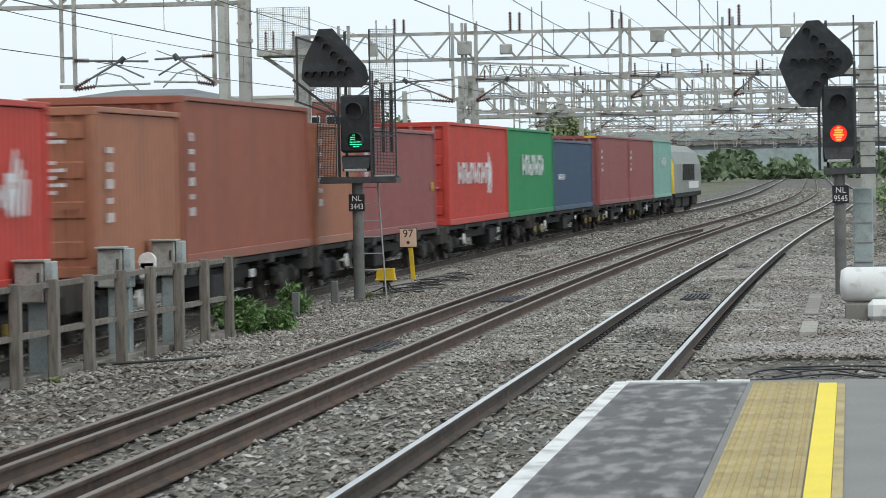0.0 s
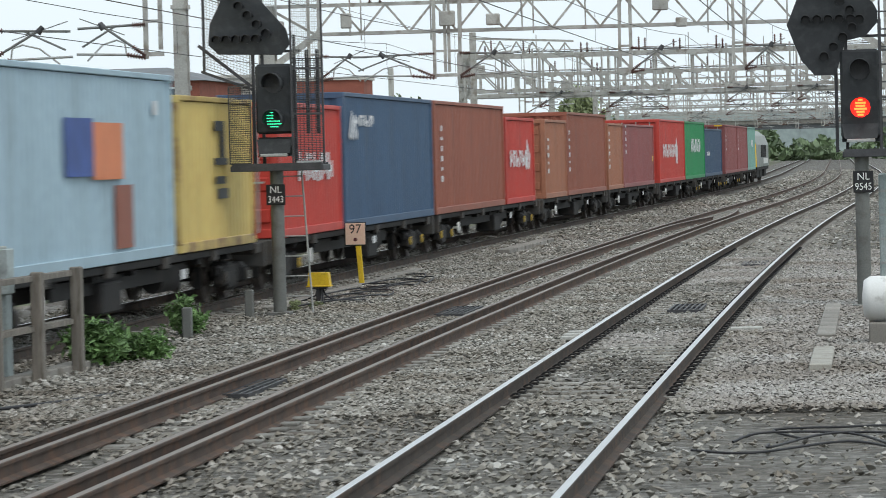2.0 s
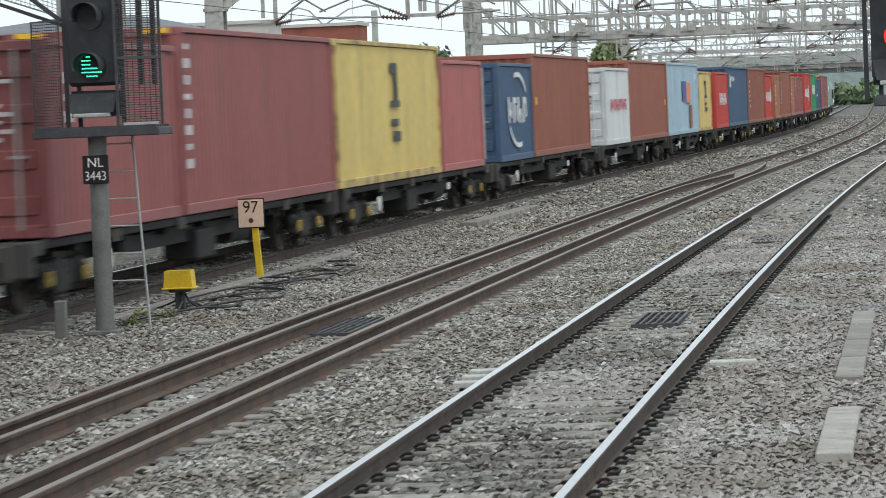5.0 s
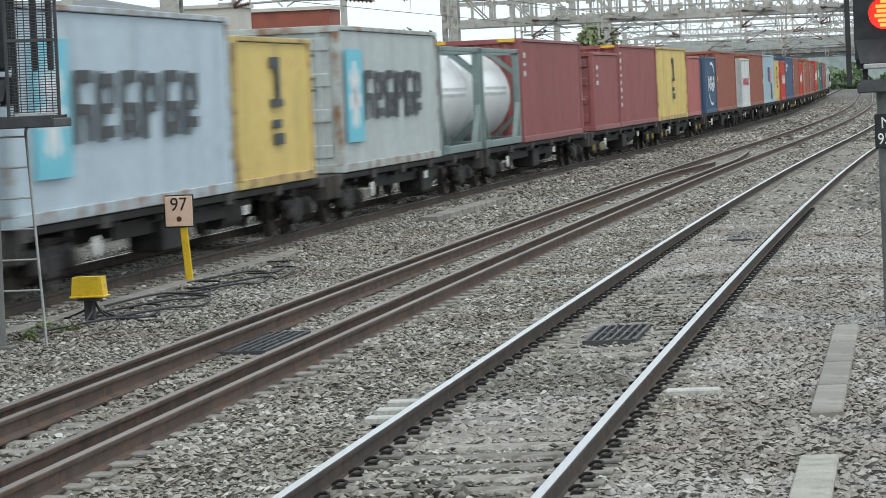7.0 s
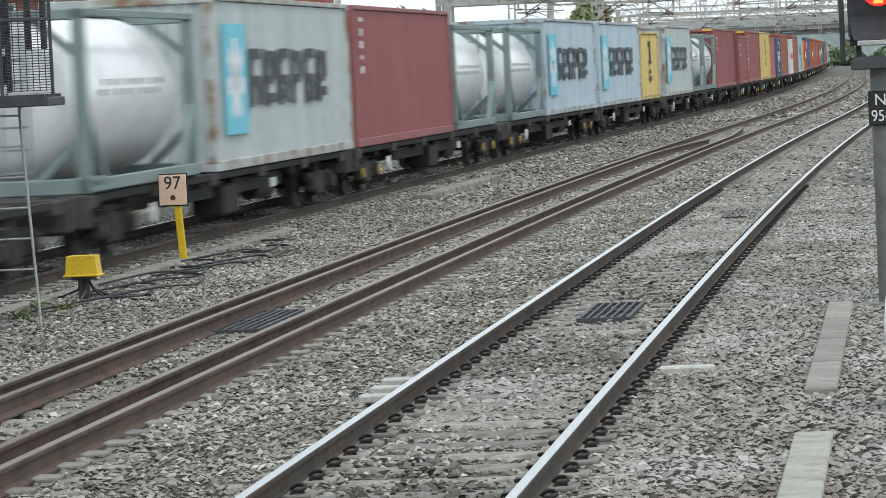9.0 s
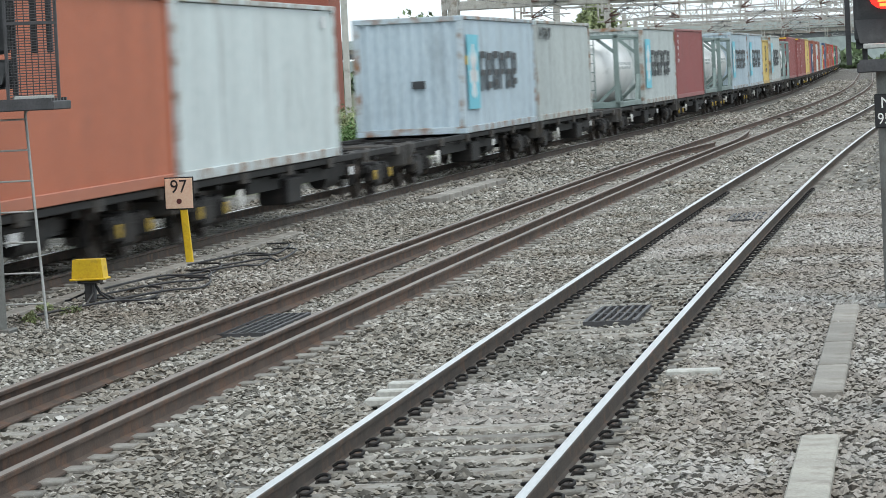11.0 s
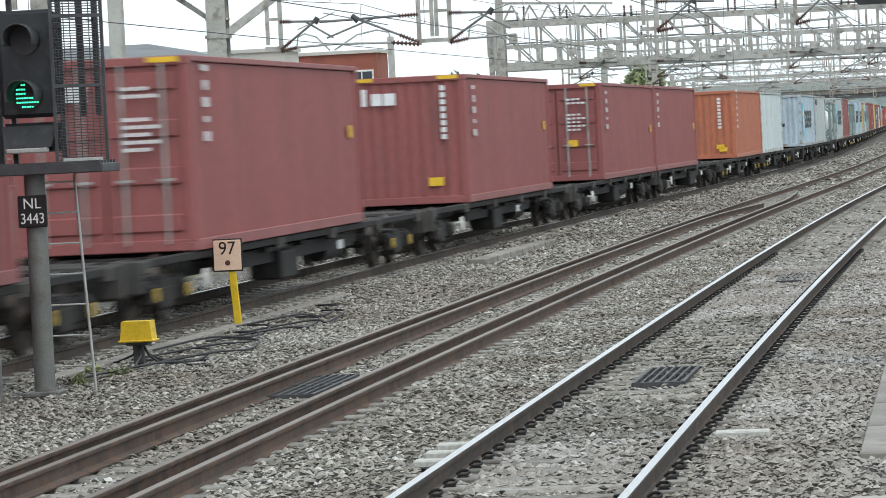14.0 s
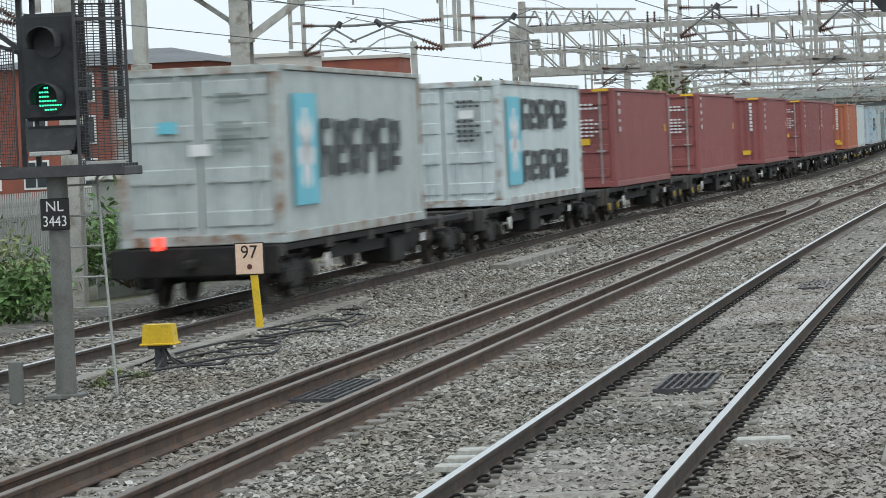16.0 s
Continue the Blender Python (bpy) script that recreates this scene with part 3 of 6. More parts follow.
def container(label, u0, u1, tall, colour, end="plain", marks=()):
    length, height = u1 - u0 - 0.12, 2.58 if tall else 2.31
    mat = P[colour]
    t = thing("shipping_container", label, "shipping container", "containers on the freight train")
    x, L2 = WIDE / 2, length / 2
    body = Shape()
    body.box(0, 0, height - 0.03, WIDE - 0.1, length - 0.1, 0.03)
    body.box(0, 0, 0.10, WIDE - 0.1, length - 0.1, 0.06)
    for s in (-1, 1):
        w = corrugated(length - 0.22, height - 0.22)
        body.add([(s * (x - 0.03 + v[0]), v[1], v[2] + 0.13) for v in w.v], w.f)
        if s > 0 or end == "plain":
            e = corrugated(WIDE - 0.22, height - 0.26, 0.245, 0.04)
            body.add([(-v[1], s * (L2 - 0.03 + v[0]), v[2] + 0.15) for v in e.v], e.f)
    part("body", body, mat, t)
    frame = Shape()
    for sx in (-1, 1):
        frame.box(sx * (x - 0.045), 0, 0.075, 0.09, length, 0.15, None, 0.01)
        frame.box(sx * (x - 0.035), 0, height - 0.04, 0.07, length, 0.08, None, 0.01)
        for sy in (-1, 1):
            frame.box(sx * (x - 0.07), sy * (L2 - 0.06), height / 2, 0.14, 0.12, height, None, 0.012)
    for sy in (-1, 1):
        frame.box(0, sy * (L2 - 0.05), height - 0.06, WIDE, 0.1, 0.12, None, 0.01)
        frame.box(0, sy * (L2 - 0.05), 0.08, WIDE, 0.1, 0.15, None, 0.01)
    part("frame", frame, RUSTY.get(colour, mat), t)
    for sx in (-1, 1):
        for sy in (-1, 1):
            for z in (0.06, height - 0.06):
                part("corner_casting", casting(colour), None, t, at=pose(sx * (x - 0.088), sy * (L2 - 0.085), z))
    if colour == "maroon" and tall:
        for sx in (-1, 1):
            part("height_mark", Shape().box(sx * 0.86, -L2 - 0.004, height - 0.045, 0.42, 0.02, 0.07), MARKYEL, t, "yellow height warning strip")
    if end == "doors":
        for sx in (-1, 1):
            d = Shape()
            d.box(sx * 0.56, -L2 + 0.09, height / 2, 1.09, 0.05, height - 0.24, None, 0.008)
            door = part("door", d, mat, t)
            for k in range(4):
                part("door_panel", Shape().box(sx * 0.56, -L2 + 0.055, 0.38 + (height - 0.7) * k / 3, 0.92, 0.05, 0.24, None, 0.02), mat, door)
            for o in (0.28, 0.84):
                b = Shape().tube((sx * o, -L2 - 0.015, 0.1), (sx * o, -L2 - 0.015, height - 0.1), 0.022, 8)
                b.box(sx * o, -L2 - 0.02, 0.95, 0.22, 0.03, 0.035)
                part("locking_bar", b, STEEL if colour in ("maroon", "red", "navy", "blue") else mat, door)
    face = x + 0.004
    for kind, *a in marks:
        if kind == "maersk":  # a pale blue square with a white star shape, and dark blocks
            y, w, h, z, second = a
            sq = part("logo_panel", Shape().box(face, y - w / 2 + h * 0.5, z, 0.006, h * 1.1, h), MARKBLUE, t, "light blue square panel")
            star = Shape()
            for k in range(7):
                ang = 2 * math.pi * k / 7
                star.box(face + 0.005, y - w / 2 + h * 0.5 + h * 0.17 * math.sin(ang), z + h * 0.17 * math.cos(ang), 0.008, 0.26, h * 0.40, Matrix.Rotation(-ang, 3, "X"))
            part("logo_star", star, MARKWHITE, sq, "white star")
            rows_ = ((0.0, h * 0.54),) if not second else ((h * 0.30, h * 0.36), (-h * 0.30, h * 0.36))
            for dz, lh in rows_:
                n = 6
                lw = (w - h * 1.1) / n
                for k in range(n):
                    yc = y - w / 2 + h * 1.1 + lw * (k + 0.5)
                    blk = Shape()
                    up, down = lh * (0.42 - 0.05 * (k % 2)), lh * (0.42 - 0.06 * (k % 3))
                    blk.box(face, yc - lw * 0.27, z + dz, 0.006, lw * 0.22, lh)
                    blk.box(face, yc + lw * 0.06, z + dz + up, 0.007, lw * 0.62, lh * 0.18)
                    blk.box(face, yc + lw * 0.02, z + dz - 0.03, 0.007, lw * 0.5, lh * 0.15)
                    blk.box(face, yc + lw * 0.27, z + dz + (lh * 0.22 if k % 2 else -lh * 0.22), 0.008, lw * 0.2, lh * 0.5)
                    if k % 3:
                        blk.box(face, yc + lw * 0.06, z + dz - down, 0.007, lw * 0.58, lh * 0.17)
                    part("logo_block", blk, MARKBLACK, t)
        elif kind == "blocks":  # a row of lettering, drawn as plain blocks
            y, w, h, z, n, mt = a
            lw = w / n
            for k in range(n):
                blk = Shape()
                yc = y - w / 2 + lw * (k + 0.5)
                blk.box(face, yc - lw * 0.25, z, 0.006, lw * 0.26, h)
                blk.box(face, yc + lw * 0.08, z + (h * 0.36 if k % 2 else -h * 0.1), 0.006, lw * 0.5, h * 0.22)
                blk.box(face, yc + lw * 0.26, z - h * 0.12 * (k % 3), 0.006, lw * 0.2, h * 0.6)
                part("logo_block", blk, mt, t)
        elif kind == "patch":
            y, w, h, z, mt = a
            part("logo_patch", Shape().box(face, y, z, 0.005, w, h, None, 0.0), mt, t)
        elif kind == "sail":  # a slanting white figure over the lettering
            y, h, z, mt = a
            sh = Shape()
            for k in range(4):
                sh.bar((face + 0.004, y - 0.5 + 0.3 * k, z - h / 2), (face + 0.004, y - 0.1 + 0.2 * k, z + h / 2 - 0.12 * k), 0.006, 0.12)
            part("logo_figure", sh, mt, t)
        elif kind == "arc":  # a curved white stroke
            y, z, r, a0, a1, mt = a
            sh = Shape()
            pts = [(face + 0.004, y + 2.2 * r * math.cos(q), z + r * math.sin(q)) for q in np.linspace(a0, a1, 9)]
            for p, q in zip(pts[:-1], pts[1:]):
                sh.bar(p, q, 0.008, 0.11)
            part("logo_stroke", sh, mt, t)
        elif kind == "column":  # upright strip of small marks
            y, z0, n, mt = a
            sh = Shape()
            for k in range(n):
                sh.box(face, y, z0 + k * 0.23, 0.006, 0.30 - 0.08 * (k % 2), 0.13 - 0.05 * (k % 3 == 1))
            part("marking_strip", sh, mt, t, "column of small white markings")
        elif kind == "vertical":  # upright lettering
            y, z, h, mt = a
            sh = Shape()
            sh.box(face, y + 0.15, z + h * 0.28, 0.006, 0.34, h * 0.44), sh.box(face, y - 0.25, z + h * 0.44, 0.006, 0.5, h * 0.12), sh.box(face, y, z + h * 0.02, 0.006, 1.1, h * 0.08)
            sh.box(face, y - 0.05, z - h * 0.2, 0.006, 0.8, h * 0.09), sh.box(face, y + 0.1, z - h * 0.36, 0.006, 0.85, h * 0.12)
            part("logo_figure", sh, mt, t)
        elif kind == "endmarks":  # lines of small lettering on the end that faces back
            mt = a[0]
            for k in range(7):
                sh = Shape()
                for q in range(3 + k % 2):
                    sh.box(0.34 + 0.13 * q, -L2 - 0.018, height * (0.84 if k < 2 else 0.76) - 0.10 * k, 0.09, 0.012, 0.05)
                part("end_marking", sh, mt, t)
        elif kind == "endword":
            sh = Shape()
            for k, w in enumerate((0.10, 0.22, 0.24)):
                sh.box(-0.85 + 0.26 * k, -L2 - 0.012, height * 0.83 + (0.05 if k == 0 else 0), w, 0.012, 0.34 if k == 0 else 0.24)
            for k in range(8 if end == "plain" else 0):
                sh.box(0.75, -L2 - 0.012, height * 0.9 - 0.14 * k, 0.1, 0.012, 0.10)
            part("end_marking", sh, MARKWHITE, t)
        elif kind == "endcolumn":  # an upright row of small letters on the end
            for k in range(9):
                part("end_marking", Shape().box(a[0], -L2 - 0.012, height * 0.88 - 0.135 * k, 0.13, 0.012, 0.09), MARKWHITE, t)
        elif kind == "endnotice":
            part("notice", Shape().box(a[0], -L2 - 0.014, a[1], 0.30, 0.012, 0.17), a[2], t)
        elif kind == "notice":
            y, z, mt = a
            part("notice", Shape().box(face, y, z, 0.006, 0.28, 0.2), mt, t)
    return t, (u0 + u1) / 2


CASTINGS = {}


def casting(colour):
    """The pierced block at a container's corner, in its paint."""
    if colour not in CASTINGS:
        CASTINGS[colour] = Shape().box(0, 0, 0, 0.185, 0.18, 0.12, None, 0.012).mesh("corner_casting", P[colour])
    return CASTINGS[colour]


def tank_container(label, u0, u1):
    length, height = u1 - u0 - 0.15, 2.31
    t = thing("tank_container", label, "tank container", "tank containers on the freight train")
    x, L2 = WIDE / 2, length / 2
    f = Shape()
    for sy in (-1, 1):
        for sx in (-1, 1):
            f.box(sx * (x - 0.08), sy * (L2 - 0.08), height / 2, 0.16, 0.16, height, None, 0.015)
            f.bar((sx * (x - 0.1), sy * (L2 - 0.1), 0.7), (sx * (x - 0.75), sy * (L2 - 0.1), 0.1), 0.1)
            f.bar((sx * (x - 0.1), sy * (L2 - 0.1), height - 0.6), (sx * (x - 0.7), sy * (L2 - 0.1), height - 0.1), 0.1)
        f.box(0, sy * (L2 - 0.08), height - 0.08, WIDE, 0.16, 0.14, None, 0.015)
        f.box(0, sy * (L2 - 0.08), 0.1, WIDE, 0.16, 0.2, None, 0.015)
    for sx in (-1, 1):
        f.box(sx * (x - 0.06), 0, 0.1, 0.12, length, 0.16, None, 0.012)
        f.box(sx * (x - 0.06), 0, height - 0.06, 0.10, length, 0.10, None, 0.012)
        f.bar((sx * (x - 0.06), -L2 + 0.1, 0.15), (sx * (x - 0.06), -L2 + 0.85, 0.15), 0.12)
        f.bar((sx * (x - 0.06), -L2 + 0.1, 1.0), (sx * (x - 0.06), -L2 + 1.0, 0.12), 0.11)
        f.bar((sx * (x - 0.06), L2 - 0.1, 1.0), (sx * (x - 0.06), L2 - 1.0, 0.12), 0.11)
    part("frame", f, TANKFRAME, t)
    b = Shape()
    prof = [(-L2 + 0.22, 0.05), (-L2 + 0.26, 0.45), (-L2 + 0.36, 0.8), (-L2 + 0.55, 1.02), (-L2 + 0.8, 1.08), (L2 - 0.8, 1.08), (L2 - 0.55, 1.02), (L2 - 0.36, 0.8), (L2 - 0.26, 0.45), (L2 - 0.22, 0.05)]
    n, vs = 36, []
    for y, r in prof:
        vs += [(r * math.cos(2 * math.pi * i / n), y, 1.2 + r * math.sin(2 * math.pi * i / n)) for i in range(n)]
    b.add(vs, [(j * n + i, j * n + (i + 1) % n, (j + 1) * n + (i + 1) % n, (j + 1) * n + i) for j in range(len(prof) - 1) for i in range(n)], True)
    b.add(vs[:n], [tuple(range(n))], True), b.add(vs[-n:], [tuple(range(n))], True)
    tank = part("tank", b, TANKWHITE, t, "white cylindrical tank")
    for y in (-L2 * 0.5, 0, L2 * 0.5):
        bands = Shape()
        vs = []
        for yy in (y - 0.03, y + 0.03):
            vs += [(1.086 * math.cos(2 * math.pi * i / n), yy, 1.2 + 1.086 * math.sin(2 * math.pi * i / n)) for i in range(n)]
        bands.add(vs, [(i, (i + 1) % n, n + (i + 1) % n, n + i) for i in range(n)], True)
        part("strap", bands, TANKWHITE, tank)
    for k in range(16):
        ang = 0.16 if k % 2 else 0.04
        marks = Shape().box(1.084 * math.cos(ang), -1.9 + 0.24 * k, 1.2 + 1.084 * math.sin(ang), 0.012, 0.19 - 0.06 * (k % 3), 0.085)
        part("marking", marks, MARKTANK, tank)
    lad = Shape()
    for sx in (0.1, 0.45):
        lad.box(sx, -L2 + 0.06, height / 2, 0.04, 0.04, height - 0.3)
    for k in range(7):
        lad.box(0.275, -L2 + 0.06, 0.3 + 0.28 * k, 0.35, 0.03, 0.03)
    part("ladder", lad, TANKFRAME, t)
    part("notice", Shape().box(-0.35, -L2 + 0.16, 1.35, 0.3, 0.01, 0.3), MARKYEL, t, "yellow hazard notice")
    part("walkway", Shape().box(0, 0, height - 0.02, 0.5, length - 0.3, 0.03), STEEL, t)
    return t, (u0 + u1) / 2


# ---- wagons ----
def turned(profile, n=24):
    """A solid turned about the x axis from (x, radius) pairs."""
    s = Shape()
    vs = [(x, r * math.cos(2 * math.pi * i / n), r * math.sin(2 * math.pi * i / n)) for x, r in profile for i in range(n)]
    s.add(vs, [(j * n + i, j * n + (i + 1) % n, (j + 1) * n + (i + 1) % n, (j + 1) * n + i) for j in range(len(profile) - 1) for i in range(n)]
          + [tuple(range(n)), tuple(range((len(profile) - 1) * n, len(profile) * n))])
    return s


def wheel_meshes():
    """A flanged wheel with a dished web and a hub, and the axle between two of them."""
    wheel = turned([(-0.09, 0.13), (-0.03, 0.13), (-0.02, 0.33), (-0.07, 0.36), (-0.07, 0.45), (-0.04, 0.45), (-0.03, 0.42), (0.06, 0.415), (0.06, 0.36),
                    (0.02, 0.33), (0.01, 0.15), (0.09, 0.14), (0.09, 0.06)])
    axle = turned([(-1.0, 0.06), (-0.85, 0.08), (0.85, 0.08), (1.0, 0.06)], 10)
    return wheel.mesh("wheel", WHEEL), axle.mesh("axle", UNDER)


def wheels_under(parent, o):
    for side in (-1, 1):
        part("wheel", WHEEL_MESH, None, parent, at=pose(side * 0.755, o, 0.44, 0, 0, 0 if side > 0 else 180))
    part("axle", AXLE_MESH, None, parent, at=pose(0, o, 0.44))


def bogie_meshes():
    f = Shape()
    for sx in (-1, 1):
        f.box(sx * 1.0, 0, 0.52, 0.12, 2.3, 0.16, None, 0.03)
        f.box(sx * 1.0, 0, 0.36, 0.14, 0.75, 0.34, None, 0.05)
        for sy in (-1, 1):
            f.box(sx * 1.02, sy * 0.9, 0.42, 0.2, 0.30, 0.28, None, 0.04)
            f.bar((sx * 1.0, sy * 0.3, 0.30), (sx * 1.0, sy * 0.85, 0.58), 0.12)
            f.tube((sx * 1.02, sy * 0.55, 0.32), (sx * 1.02, sy * 0.55, 0.62), 0.07, 8)
            f.box(sx * 0.75, sy * 1.30, 0.42, 0.14, 0.08, 0.36, None, 0.02)
    f.box(0, 0, 0.55, 2.1, 0.5, 0.18, None, 0.04)
    caps = Shape().tube((-0.02, 0, 0), (0.02, 0, 0), 0.09, 14)
    return f.mesh("bogie_frame", UNDER), caps.mesh("axle_box_cover", COVERYEL), caps.mesh("axle_box_cover", BUFFGREY)


PAD = Shape().box(0, 0, 0, 0.08, 0.35, 0.16, None, 0.01).mesh("container_pad", BUFFGREY)
WHEEL_MESH, AXLE_MESH = wheel_meshes()
BOGIE, CAPS_YELLOW, CAPS_GREY = bogie_meshes()


def wagon(u0, u1, yellow, seed, last=False):
    rng = random.Random(seed)
    length = u1 - u0 - 0.9
    L2 = length / 2
    t = thing("container_wagon", "low dark container flat wagon, grimy underframe" if not yellow else "low dark container flat wagon with yellow axle covers", "freight wagon", "wagons of the freight train")
    f = Shape()
    for sx in (-1, 1):
        f.box(sx * 1.12, 0, 0.835, 0.10, length, 0.11, None, 0.015)
        f.box(sx * 0.45, 0, 0.66, 0.16, length - 0.3, 0.36, None, 0.02)
        f.box(sx * 0.95, 0, 0.62, 0.05, length * 0.45, 0.22)
    n = 9
    for i in range(n):
        f.box(0, -L2 + 0.3 + (length - 0.6) * i / (n - 1), 0.77, 2.24, 0.18, 0.16)
    part("underframe", f, UNDER, t)
    for sx in (-1, 1):
        for i in range(6):
            y = -L2 + 0.5 + (length - 1.0) * i / 5
            part("container_pad", PAD, None, t, at=pose(sx * 1.17, y, 0.80))
    for sy in (-1, 1):
        e = Shape().box(0, sy * (L2 - 0.05), 0.69, 2.5, 0.12, 0.42, None, 0.02)
        hs = part("headstock", e, BUFFGREY if not last else UNDER, t)
        for sx in (-1, 1):
            b = Shape().tube((sx * 0.87, sy * L2, 0.70), (sx * 0.87, sy * (L2 + 0.38), 0.70), 0.09, 12)
            b.tube((sx * 0.87, sy * (L2 + 0.38), 0.70), (sx * 0.87, sy * (L2 + 0.42), 0.70), 0.22, 18)
            part("buffer", b, UNDER, t)
        part("coupling", Shape().box(0, sy * (L2 + 0.2), 0.66, 0.12, 0.42, 0.14, None, 0.03), UNDER, t)
        bg_ = part("bogie", BOGIE, None, t, at=pose(0, sy * (L2 - 2.1), 0))
        for sx in (-1, 1):
            for o in (-0.9, 0.9):
                part("axle_box_cover", CAPS_YELLOW if yellow else CAPS_GREY, None, bg_, at=pose(sx * 1.14, o, 0.42))
        for o in (-0.9, 0.9):
            wheels_under(bg_, o)
    box_ = Shape().box(0.85, rng.uniform(-2, 2), 0.45, 0.5, 1.3, 0.42, None, 0.03)
    part("brake_box", box_, UNDER, t)
    part("air_tank", Shape().tube((0.8, 2.6, 0.5), (0.8, 4.0, 0.5), 0.17, 12), UNDER, t)
    w = Shape().tube((1.16, -L2 + 3.9, 0.52), (1.20, -L2 + 3.9, 0.52), 0.13, 16)
    w.tube((1.05, -L2 + 3.9, 0.52), (1.18, -L2 + 3.9, 0.52), 0.03, 6)
    part("brake_wheel", w, WHITE, t, "white handbrake wheel")
    for sx in (1.2,):
        part("data_panel", Shape().box(sx, rng.uniform(1.0, 4.0), 0.60, 0.01, 0.35, 0.14), MARKWHITE, t)
    if last:
        part("tail_lamp", Shape().box(-0.47, -L2 - 0.12, 0.97, 0.15, 0.08, 0.19, None, 0.02), TAIL_GLOW, t, "glowing red tail lamp")
    return t, (u0 + u1) / 2


def locomotive(u0, u1):
    length = u1 - u0
    L2 = length / 2
    grey = material("locomotive grey", (0.25, 0.27, 0.25), 0.5, 0.0, 0.12, 0.6, 25, 0.05, second=(0.14, 0.14, 0.13), amount=0.3)
    t = thing("locomotive", "grey freight locomotive with yellow cab ends", "locomotive")
    prof = [(-1.3, 1.0), (-1.32, 2.4), (-1.1, 3.0), (-0.6, 3.35), (0.6, 3.35), (1.1, 3.0), (1.32, 2.4), (1.3, 1.0)]
    part("body", Shape().prism(prof, -L2 + 1.6, L2 - 1.6), grey, t)
    for sy in (-1, 1):
        cab = Shape()
        vs = [(x, sy * (L2 - 1.6), z) for x, z in prof] + [(x * (0.93 if z > 2.2 else 0.98), sy * (L2 - (0.55 if z > 2.2 else 0.15)), z - (0.25 if z > 3 else 0)) for x, z in prof]
        n = len(prof)
        cab.add(vs, [tuple(range(n)), tuple(range(n, 2 * n))] + [(i, (i + 1) % n, n + (i + 1) % n, n + i) for i in range(n)])
        c = part("cab", cab, grey, t)
        face_ = Shape()
        ring = [(v[0] * 0.97, v[1] + sy * 0.02, v[2]) for v in vs[n:]]
        face_.add(ring + [(v[0], v[1] + sy * 0.03, v[2]) for v in ring], [tuple(range(n)), tuple(range(n, 2 * n))] + [(i, (i + 1) % n, n + (i + 1) % n, n + i) for i in range(n)])
        part("end_panel", face_, YELLOW, c, "yellow end panel")
        for sx in (-1, 1):
            m = pose(sx * 0.6, sy * (L2 - 0.47), 2.55, sy * 12)
            part("windscreen", Shape().box(0, 0, 0, 0.9, 0.04, 0.55, None, 0.01), GLASS, c, at=m)
            part("buffer", Shape().tube((sx * 0.87, sy * (L2 - 0.2), 1.0), (sx * 0.87, sy * (L2 + 0.35), 1.0), 0.2, 14), UNDER, t)
        b = part("bogie", Shape().box(0, 0, 0.55, 2.3, 3.9, 0.5, None, 0.06), UNDER, t, at=pose(0, sy * (L2 - 4.0), 0))
        for o in (-1.6, 0, 1.6):
            wheels_under(b, o)
    part("underframe", Shape().box(0, 0, 0.9, 2.5, length - 0.6, 0.25, None, 0.03).box(0, 0, 0.55, 2.2, 5.0, 0.6, None, 0.08), UNDER, t)
    gr = Shape()
    for i in range(10):
        gr.box(1.33, -5 + i * 0.9, 2.0, 0.04, 0.6, 0.8)
    part("grilles", gr, UNDER, t)
    part("side_stripe", Shape().box(1.325, 3, 1.35, 0.02, 8, 0.35), WHITE, t)
    return t, (u0 + u1) / 2


# ---- the freight train, from its tail to its head, in metres along the line ----
SPEED = 33.9
TRAIN = []


